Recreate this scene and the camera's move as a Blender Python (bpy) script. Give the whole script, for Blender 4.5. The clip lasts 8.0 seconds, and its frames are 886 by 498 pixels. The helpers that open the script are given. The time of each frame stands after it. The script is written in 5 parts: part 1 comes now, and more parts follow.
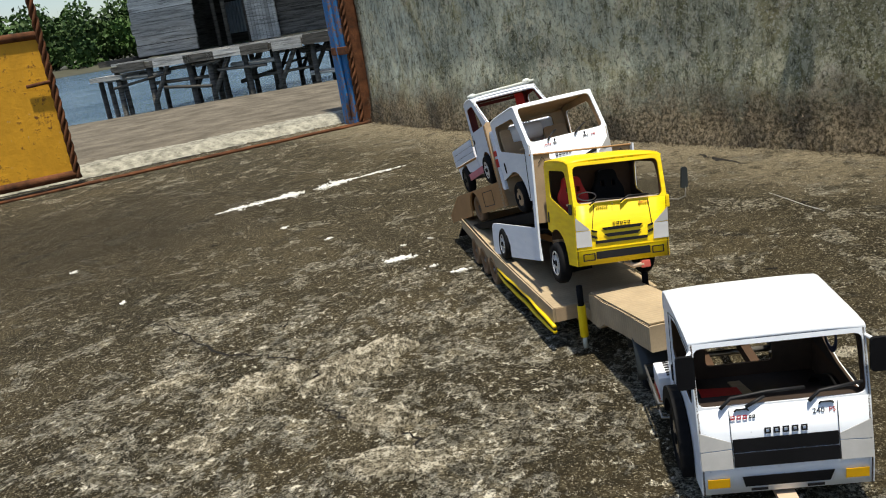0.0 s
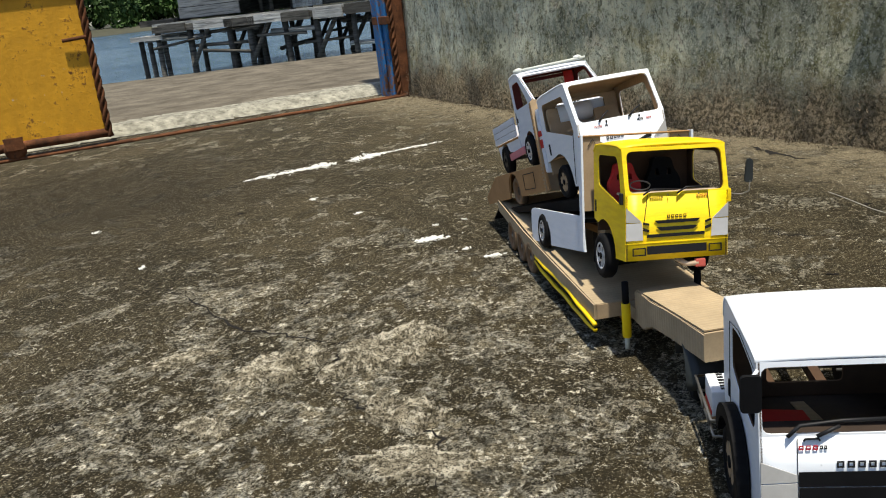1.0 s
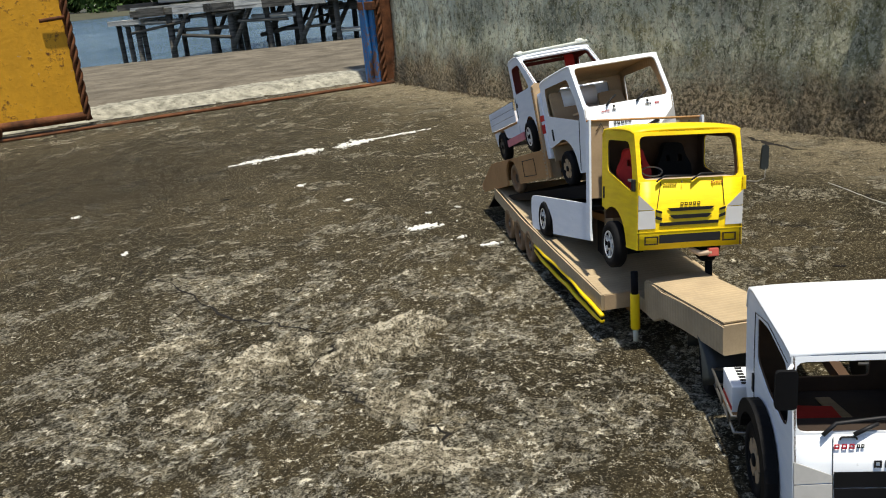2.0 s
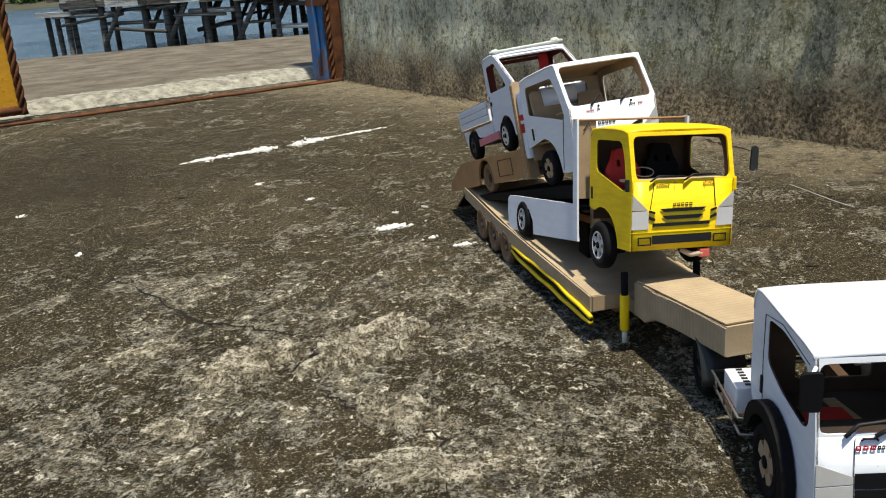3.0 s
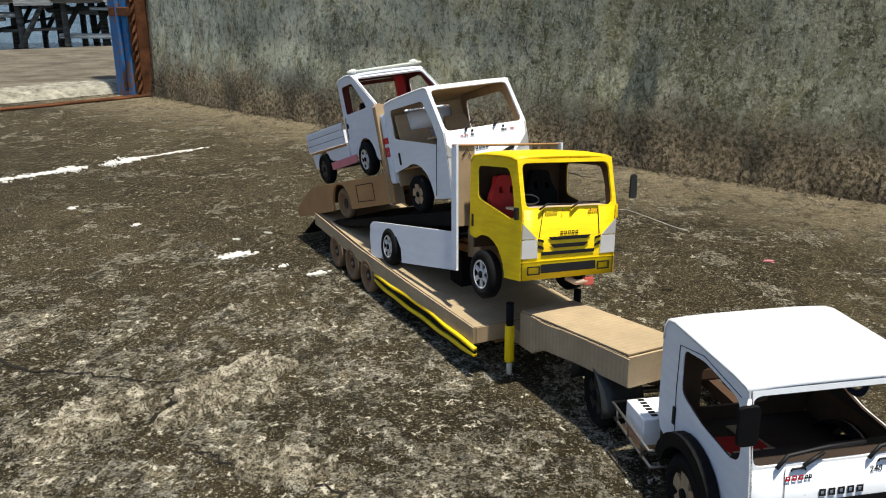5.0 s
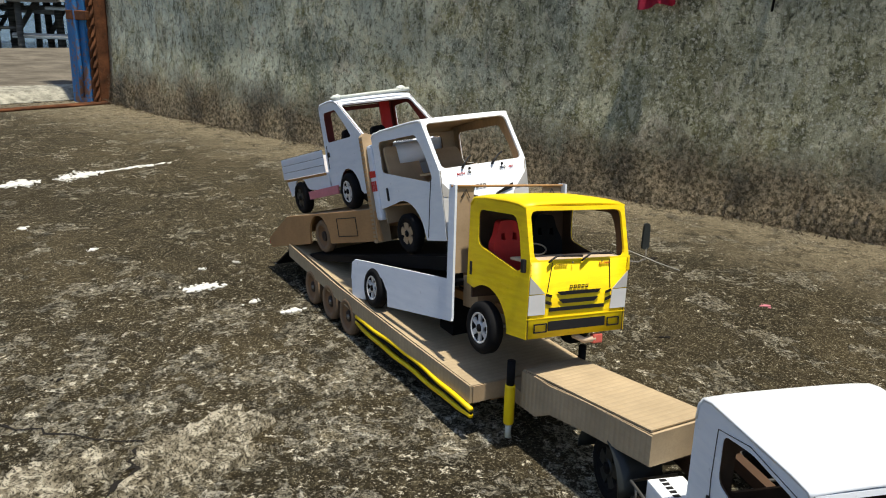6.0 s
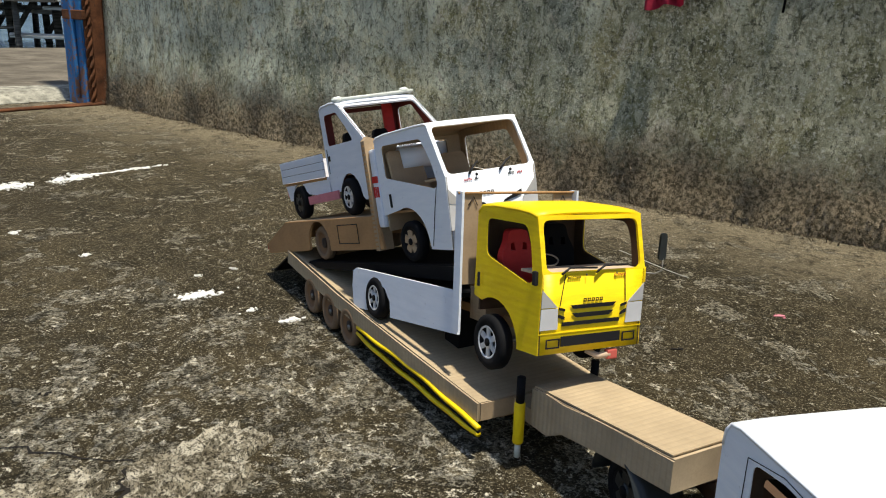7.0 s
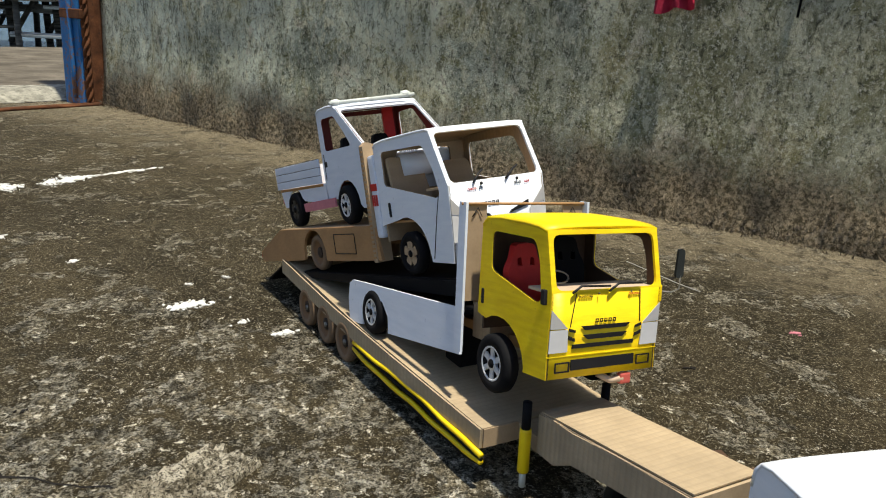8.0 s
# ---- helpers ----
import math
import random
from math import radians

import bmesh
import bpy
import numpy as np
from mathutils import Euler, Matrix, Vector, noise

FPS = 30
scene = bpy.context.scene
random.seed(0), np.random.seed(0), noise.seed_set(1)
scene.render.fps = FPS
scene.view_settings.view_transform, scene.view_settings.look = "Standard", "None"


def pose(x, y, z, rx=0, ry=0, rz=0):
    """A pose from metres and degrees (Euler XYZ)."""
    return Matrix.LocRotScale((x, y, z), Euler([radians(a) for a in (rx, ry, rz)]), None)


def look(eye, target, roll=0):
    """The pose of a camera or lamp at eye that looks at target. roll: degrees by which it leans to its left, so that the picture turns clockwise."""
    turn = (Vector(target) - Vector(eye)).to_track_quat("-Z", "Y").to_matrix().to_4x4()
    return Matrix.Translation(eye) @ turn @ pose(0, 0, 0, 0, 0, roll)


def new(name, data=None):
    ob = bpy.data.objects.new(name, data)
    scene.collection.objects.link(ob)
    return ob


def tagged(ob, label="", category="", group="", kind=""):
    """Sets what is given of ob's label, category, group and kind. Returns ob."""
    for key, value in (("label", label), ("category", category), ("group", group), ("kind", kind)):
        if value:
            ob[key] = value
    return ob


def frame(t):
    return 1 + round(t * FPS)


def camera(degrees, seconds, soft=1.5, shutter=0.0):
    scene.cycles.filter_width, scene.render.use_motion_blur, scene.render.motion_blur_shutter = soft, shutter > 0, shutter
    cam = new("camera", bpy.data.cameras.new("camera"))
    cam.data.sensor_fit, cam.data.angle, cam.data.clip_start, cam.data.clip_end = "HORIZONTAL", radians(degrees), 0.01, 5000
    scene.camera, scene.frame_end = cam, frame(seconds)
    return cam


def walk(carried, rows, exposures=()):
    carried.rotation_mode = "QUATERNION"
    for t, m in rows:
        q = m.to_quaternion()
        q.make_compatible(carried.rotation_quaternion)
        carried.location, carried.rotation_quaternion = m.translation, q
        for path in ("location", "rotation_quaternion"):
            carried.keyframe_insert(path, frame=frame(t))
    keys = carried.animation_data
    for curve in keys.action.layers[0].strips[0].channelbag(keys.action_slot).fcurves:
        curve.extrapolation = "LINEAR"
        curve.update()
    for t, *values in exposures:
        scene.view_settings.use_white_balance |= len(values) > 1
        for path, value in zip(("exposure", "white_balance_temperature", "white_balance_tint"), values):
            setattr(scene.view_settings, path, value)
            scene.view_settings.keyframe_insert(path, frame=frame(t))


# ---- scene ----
# ---- camera ----
S = 1.3  # metres to one unit of the plan below
cam = camera(55.46, 8.0, soft=1.05)
PATH = (
    (0, 0.6525, -1.5919, 0.5125, 19.80, -15.87, -9.16),
    (0.5, 0.6300, -1.5500, 0.5045, 20.46, -16.00, -7.82),
    (1, 0.6147, -1.5108, 0.4956, 22.05, -17.08, -6.45),
    (1.5, 0.5967, -1.4914, 0.4822, 21.80, -17.68, -5.99),
    (3, 0.4980, -1.4790, 0.4801, 16.04, -18.26, -4.11),
    (3.5, 0.4672, -1.4886, 0.4732, 13.18, -18.64, -2.80),
    (4, 0.4536, -1.4903, 0.4730, 9.70, -18.62, -2.49),
    (4.5, 0.4293, -1.4717, 0.4644, 6.40, -18.30, -1.74),
    (5, 0.3921, -1.4289, 0.4749, 1.95, -17.36, -0.54),
    (6.5, 0.3355, -1.2988, 0.4931, -1.31, -16.57, 1.77),
    (7, 0.3348, -1.2837, 0.4874, -1.24, -16.52, 1.82),
    (7.5, 0.3231, -1.2595, 0.4836, -1.26, -16.39, 2.23),
    (8, 0.3340, -1.2233, 0.4809, -1.21, -16.27, 2.40),
)


def stance(x, y, z, yaw, pitch, roll):
    return pose(x, y, z, 0, 0, yaw) @ pose(0, 0, 0, 90 + pitch) @ pose(0, 0, 0, 0, 0, roll)


walk(cam, [(t, stance(*row)) for t, *row in PATH], exposures=((0.0, 0.28), (8.0, 0.28)))

# ---- light ----
SUN = Vector((0.14, -0.17, 0.975)).normalized()
sun = new("sun", bpy.data.lights.new("sun", "SUN"))
sun.data.energy, sun.data.angle, sun.data.color = 5.0, radians(2.0), (1.0, 0.935, 0.79)
sun.matrix_world = look((0, 0, 0), -SUN)
world = bpy.data.worlds.new("sky")
scene.world = world
world.use_nodes = True
wn = world.node_tree
sky = wn.nodes.new("ShaderNodeTexSky")
sky.sky_type, sky.sun_disc = "NISHITA", False
sky.sun_elevation, sky.sun_rotation = math.asin(SUN.z), math.atan2(SUN.x, SUN.y)
wn.links.new(sky.outputs[0], wn.nodes["Background"].inputs[0])
wn.nodes["Background"].inputs[1].default_value = 0.112


# ---- materials ----
class Nodes:
    """A small hand for wiring a material."""

    def __init__(self, name):
        self.mat = bpy.data.materials.new(name)
        self.mat.use_nodes = True
        self.tree = self.mat.node_tree
        self.bsdf = self.tree.nodes["Principled BSDF"]
        self.coord = self.tree.nodes.new("ShaderNodeTexCoord").outputs["Object"]

    def put(self, socket, value):
        if isinstance(value, bpy.types.NodeSocket):
            self.tree.links.new(value, socket)
        elif isinstance(value, tuple) and len(value) == 3 and socket.type == "RGBA":
            socket.default_value = (*value, 1)
        else:
            socket.default_value = value

    def noise(self, scale, detail=5.0, rough=0.6, stretch=None, distort=0.0):
        n = self.tree.nodes.new("ShaderNodeTexNoise")
        where = self.coord
        if stretch:
            m = self.tree.nodes.new("ShaderNodeMapping")
            self.put(m.inputs[0], where)
            m.inputs["Scale"].default_value = stretch
            where = m.outputs[0]
        self.put(n.inputs["Vector"], where)
        for key, value in (("Scale", scale), ("Detail", detail), ("Roughness", rough), ("Distortion", distort)):
            n.inputs[key].default_value = value
        return n.outputs[0]

    def ramp(self, fac, lo, hi, a=0.0, b=1.0):
        n = self.tree.nodes.new("ShaderNodeMapRange")
        for i, value in enumerate((fac, lo, hi, a, b)):
            self.put(n.inputs[i], value)
        return n.outputs[0]

    def mix(self, fac, a, b, blend="MIX"):
        n = self.tree.nodes.new("ShaderNodeMix")
        n.data_type, n.blend_type = "RGBA", blend
        self.put(n.inputs[0], fac), self.put(n.inputs[6], a), self.put(n.inputs[7], b)
        return n.outputs[2]

    def math(self, op, a, b=0.0):
        n = self.tree.nodes.new("ShaderNodeMath")
        n.operation = op
        self.put(n.inputs[0], a), self.put(n.inputs[1], b)
        return n.outputs[0]

    def axis(self, which):
        n = self.tree.nodes.new("ShaderNodeSeparateXYZ")
        self.put(n.inputs[0], self.coord)
        return n.outputs[which]

    def bump(self, height, strength, distance):
        n = self.tree.nodes.new("ShaderNodeBump")
        n.inputs["Strength"].default_value, n.inputs["Distance"].default_value = strength, distance
        self.put(n.inputs["Height"], height)
        self.put(self.bsdf.inputs["Normal"], n.outputs[0])

    def done(self, color, rough=0.8, metal=0.0, specular=0.3):
        self.put(self.bsdf.inputs["Base Color"], color)
        self.put(self.bsdf.inputs["Roughness"], rough)
        self.put(self.bsdf.inputs["Metallic"], metal)
        self.put(self.bsdf.inputs["Specular IOR Level"], specular)
        return self.mat


def simple(name, color, rough=0.7, metal=0.0, vary=0.25, scale=60.0, bump=0.0, dirt=None, specular=0.3):
    n = Nodes(name)
    low = n.noise(scale * 0.25, 4)
    fine = n.noise(scale * 3, 3)
    c = n.mix(n.ramp(low, 0.3, 0.7), tuple(v * (1 - vary) for v in color), tuple(min(1, v * (1 + vary * 0.5)) for v in color))
    c = n.mix(n.ramp(fine, 0.35, 0.75, 0, 0.35), c, tuple(v * (1 - vary) for v in color))
    if dirt:
        c = n.mix(n.ramp(n.noise(scale * 0.6, 6), 0.56, 0.7, 0, 0.7), c, dirt)
    if bump:
        n.bump(n.noise(scale * 2, 5), 0.5, bump)
    return n.done(c, rough, metal, specular)


def board_material(name, color, pitch, axis, depth):
    """Corrugated cardboard: the flutes press through the liner as faint ribs."""
    n = Nodes(name)
    wave = n.tree.nodes.new("ShaderNodeTexWave")
    wave.wave_type, wave.bands_direction = "BANDS", axis
    n.put(wave.inputs["Vector"], n.coord)
    wave.inputs["Scale"].default_value = 0.314 / pitch
    wave.inputs["Distortion"].default_value = 0.35
    wave.inputs["Detail"].default_value = 1.0
    blot = n.noise(22, 5)
    fibre = n.noise(420, 4, 0.6, (1, 0.25, 1))
    c = n.mix(n.ramp(blot, 0.3, 0.7), tuple(v * 0.82 for v in color), tuple(v * 1.12 for v in color))
    c = n.mix(n.ramp(fibre, 0.4, 0.7, 0, 0.3), c, tuple(v * 0.65 for v in color))
    c = n.mix(n.ramp(wave.outputs[1], 0.0, 0.35, 0.22, 0.0), c, tuple(v * 0.6 for v in color))
    n.bump(n.math("ADD", n.math("MULTIPLY", wave.outputs[1], 0.6), n.math("MULTIPLY", n.noise(90, 4), 0.5)), 0.7, depth)
    return n.done(c, 0.85, 0, 0.2)


def painted_board(name, color, dark, rough=0.45, ribs=0.00028):
    """Hand-brushed paint over cardboard."""
    n = Nodes(name)
    wave = n.tree.nodes.new("ShaderNodeTexWave")
    wave.wave_type, wave.bands_direction = "BANDS", "Z"
    n.put(wave.inputs["Vector"], n.coord)
    wave.inputs["Scale"].default_value = 0.314 / 0.0065
    wave.inputs["Distortion"].default_value = 1.2
    brush = n.noise(60, 5, 0.6, (0.35, 0.35, 2.2))
    c = n.mix(n.ramp(brush, 0.35, 0.7), color, dark)
    c = n.mix(n.ramp(n.noise(150, 4), 0.66, 0.74, 0, 0.5), c, tuple(v * 0.55 for v in dark))
    n.bump(n.math("ADD", n.math("MULTIPLY", wave.outputs[1], 0.35), brush), 0.55, ribs)
    return n.done(c, rough, 0, 0.35)


def ground_material():
    n = Nodes("weathered_concrete")
    flat = (1, 0.85, 1)
    grit = n.noise(300, 3, 0.7)
    sand = n.noise(130, 6, 0.75, flat, 0.2)
    speck = n.noise(70, 8, 0.78, flat, 0.2)
    low = n.noise(2.6, 6, 0.6, None, 0.5)
    c = n.mix(n.ramp(low, 0.35, 0.65), (0.020, 0.016, 0.008), (0.070, 0.054, 0.028))
    c = n.mix(n.ramp(speck, 0.50, 0.58, 0, 0.6), c, (0.150, 0.125, 0.076))
    # old cement skin, flaked off in plates with pale ragged rims, thickest in the near yard
    dx, dy = n.math("ADD", n.axis(0), -0.10), n.math("ADD", n.axis(1), 0.66)
    near = n.ramp(n.math("ADD", n.math("MULTIPLY", dx, dx), n.math("MULTIPLY", dy, dy)), 0.02, 0.80, 0.006, -0.050)
    coarse = n.noise(10, 5, 0.58, flat, 0.5)
    ragged = n.noise(42, 8, 0.74, flat, 0.3)
    worn = n.math("ADD", n.math("ADD", n.math("MULTIPLY", coarse, 0.52), n.math("MULTIPLY", ragged, 0.48)), near)
    plate_mask = n.ramp(worn, 0.505, 0.532)
    rim = n.math("MULTIPLY", n.ramp(worn, 0.502, 0.516), n.ramp(worn, 0.522, 0.552, 1, 0))
    skin = n.mix(n.ramp(sand, 0.44, 0.56), (0.085, 0.070, 0.042), (0.46, 0.40, 0.28))
    skin = n.mix(n.ramp(n.noise(30, 8, 0.76, flat, 0.4), 0.49, 0.57, 0, 0.70), skin, (0.040, 0.033, 0.018))
    c = n.mix(n.math("MULTIPLY", plate_mask, 0.66), c, skin)
    c = n.mix(n.math("MULTIPLY", rim, n.ramp(sand, 0.40, 0.52, 0.0, 1.0)), c, (0.66, 0.60, 0.45))
    # white lime bloom in small crumbs that cluster on the skin
    bloom = n.math("ADD", n.math("ADD", n.noise(66, 8, 0.80, flat, 0.3), n.math("MULTIPLY", near, 0.9)), n.math("MULTIPLY", n.ramp(coarse, 0.45, 0.62), 0.045))
    c = n.mix(n.ramp(bloom, 0.570, 0.596, 0, 1.0), c, (0.80, 0.745, 0.60))
    # a broad dark brown patch with a noisy edge in front of the gate
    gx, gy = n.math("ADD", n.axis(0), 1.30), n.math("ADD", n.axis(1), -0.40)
    darkening = n.math("ADD", n.math("ADD", n.math("MULTIPLY", gx, gx), n.math("MULTIPLY", gy, gy)), n.math("MULTIPLY", n.noise(2.2, 6, 0.6), 0.9))
    c = n.mix(n.ramp(darkening, 0.55, 1.20, 0.85, 0.0), c, (0.030, 0.023, 0.012))
    # pale dust swept along the wall foot
    to_wall = n.math("ADD", n.math("MULTIPLY", n.axis(0), 0.617), n.math("MULTIPLY", n.axis(1), 0.787))
    dust = n.ramp(n.math("ADD", to_wall, n.math("MULTIPLY", n.noise(3.0, 6, 0.62, None, 0.4), 0.7)), 1.06, 1.44, 0, 0.95)
    c = n.mix(n.math("MULTIPLY", dust, n.ramp(n.noise(60, 8, 0.7), 0.40, 0.60, 0.45, 1.0)), c, (0.30, 0.25, 0.165))
    v = n.tree.nodes.new("ShaderNodeTexVoronoi")
    n.put(v.inputs["Vector"], n.coord)
    v.inputs["Scale"].default_value = 190
    c = n.mix(n.ramp(v.outputs[0], 0.10, 0.27, 0.50, 0), c, (0.40, 0.35, 0.245))
    c = n.mix(n.ramp(grit, 0.51, 0.58, 0, 0.70), c, (0.010, 0.008, 0.004))
    c = n.mix(n.ramp(n.noise(19, 8, 0.72, flat, 0.3), 0.53, 0.60, 0, 0.70), c, (0.024, 0.020, 0.011))
    c = n.mix(n.ramp(n.noise(260, 4, 0.75), 0.585, 0.62, 0, 0.60), c, (0.56, 0.50, 0.36))
    height = n.math("ADD", n.math("MULTIPLY", grit, 0.45), n.math("MULTIPLY", speck, 0.8))
    height = n.math("ADD", height, n.math("ADD", n.math("MULTIPLY", plate_mask, 0.45), n.math("MULTIPLY", rim, 0.4)))
    n.bump(height, 1.0, 0.011)
    return n.done(c, 0.95, 0, 0.12)


def wall_material():
    n = Nodes("mossy_plaster")
    streak = n.noise(5.5, 9, 0.68, (1, 1, 0.22), 0.4)
    streak_fine = n.noise(26, 9, 0.76, (1, 1, 0.35), 0.3)
    blot = n.noise(11, 12, 0.76, None, 0.6)
    spot = n.noise(60, 9, 0.78)
    z = n.axis(2)
    along = n.axis(0)
    c = n.mix(n.ramp(streak, 0.38, 0.62), (0.29, 0.30, 0.185), (0.78, 0.79, 0.60))
    # cool lime wash towards the gate, warmer and mossier further along
    c = n.mix(n.ramp(n.math("ADD", n.noise(2.4, 5), n.math("MULTIPLY", along, -0.10)), 0.42, 0.66, 0, 0.75), c, (0.70, 0.76, 0.64))
    c = n.mix(n.ramp(n.noise(3.1, 7, 0.66, (1, 1, 0.6), 0.8), 0.50, 0.60, 0, 0.62), c, (0.165, 0.195, 0.165))
    c = n.mix(n.ramp(n.noise(4.3, 9, 0.72, (1.3, 1.3, 0.8), 0.9), 0.53, 0.62, 0, 0.60), c, (0.47, 0.40, 0.185))
    olive = n.math("ADD", n.noise(2.0, 7, 0.65, (1, 1, 0.7), 0.6), n.math("MULTIPLY", along, 0.16))
    c = n.mix(n.ramp(olive, 0.52, 0.70, 0, 0.58), c, (0.22, 0.195, 0.105))
    c = n.mix(n.ramp(streak_fine, 0.50, 0.60, 0, 0.75), c, (0.085, 0.088, 0.042))
    c = n.mix(n.ramp(blot, 0.53, 0.61, 0, 0.7), c, (0.19, 0.185, 0.070))
    c = n.mix(n.ramp(n.noise(9, 12, 0.78, None, 0.9), 0.57, 0.63, 0, 0.8), c, (0.60, 0.54, 0.41))
    c = n.mix(n.ramp(spot, 0.52, 0.60, 0, 0.72), c, (0.030, 0.030, 0.020))
    c = n.mix(n.ramp(n.noise(110, 6, 0.75), 0.53, 0.60, 0, 0.65), c, (0.72, 0.70, 0.57))
    c = n.mix(n.ramp(n.noise(34, 8, 0.80, (1, 1, 0.7), 0.5), 0.53, 0.59, 0, 0.72), c, (0.66, 0.63, 0.44))
    c = n.mix(n.ramp(n.noise(46, 8, 0.80, (1, 1, 0.7), 0.7), 0.56, 0.61, 0, 0.75), c, (0.035, 0.040, 0.025))
    # the damp foot of the wall, brown and shaggy with dry moss
    foot = n.ramp(n.math("ADD", z, n.math("MULTIPLY", n.noise(9, 9, 0.7), -0.30)), -0.06, 0.06, 0.92, 0.0)
    c = n.mix(foot, c, n.mix(n.ramp(n.noise(90, 9, 0.8), 0.44, 0.58), (0.060, 0.046, 0.024), (0.42, 0.33, 0.215)))
    n.bump(n.math("ADD", n.math("MULTIPLY", spot, 0.8), n.math("ADD", blot, streak_fine)), 1.0, 0.012)
    return n.done(c, 0.95, 0, 0.15)


def crust_material(name="pale_cement_crust", pale=0.54, low=(0.115, 0.098, 0.064), high=(0.43, 0.38, 0.28)):
    n = Nodes(name)
    a, grit = n.noise(70, 9, 0.76, None, 0.4), n.noise(330, 3, 0.7)
    c = n.mix(n.ramp(a, 0.43, 0.57), low, high)
    c = n.mix(n.ramp(n.noise(48, 8, 0.74, None, 0.6), pale - 0.03, pale + 0.03, 0, 0.9), c, (0.70, 0.64, 0.50))
    c = n.mix(n.ramp(n.noise(28, 8, 0.74, None, 0.9), 0.54, 0.60, 0, 0.7), c, (0.060, 0.050, 0.028))
    c = n.mix(n.ramp(grit, 0.52, 0.58, 0, 0.85), c, (0.015, 0.012, 0.008))
    n.bump(n.math("ADD", a, n.math("MULTIPLY", grit, 0.4)), 1.0, 0.010)
    return n.done(c, 0.95, 0, 0.12)


def rusty_paint(name, color, rust, low, high):
    n = Nodes(name)
    a = n.noise(9, 8, 0.7, (1, 1, 0.5), 0.4)
    b = n.noise(45, 6, 0.7)
    c = n.mix(n.ramp(a, 0.35, 0.65), tuple(v * 0.75 for v in color), color)
    c = n.mix(n.ramp(n.math("ADD", n.math("MULTIPLY", a, 0.5), n.math("MULTIPLY", b, 0.5)), low, high, 0, 0.95), c, rust)
    c = n.mix(n.ramp(n.noise(30, 6, 0.7), 0.66, 0.72, 0, 0.6), c, (0.45, 0.45, 0.42))
    n.bump(n.math("ADD", a, b), 0.6, 0.004)
    return n.done(c, 0.6, 0, 0.35)


def wood_material(name, a, b):
    n = Nodes(name)
    info = n.tree.nodes.new("ShaderNodeObjectInfo").outputs["Random"]
    grain = n.noise(3.0, 7, 0.7, (1, 1, 9), 0.5)
    c = n.mix(n.ramp(grain, 0.35, 0.65), a, b)
    c = n.mix(n.ramp(n.noise(2.2, 8, 0.75, (0.5, 1, 12), 0.6), 0.52, 0.60, 0, 0.8), c, tuple(v * 0.22 for v in a))
    c = n.mix(n.math("MULTIPLY", info, 0.55), c, tuple(v * 0.35 for v in a))
    n.bump(grain, 0.5, 0.02)
    return n.done(c, 0.9, 0, 0.2)


def water_material():
    n = Nodes("river_water")
    h = n.math("ADD", n.noise(2.2, 5, 0.6, (1, 1, 1)), n.math("MULTIPLY", n.noise(9, 4), 0.5))
    n.bump(h, 0.8, 0.16)
    return n.done(n.mix(n.ramp(n.noise(0.35, 4), 0.4, 0.6), (0.045, 0.080, 0.12), (0.10, 0.15, 0.20)), 0.15, 0, 0.5)


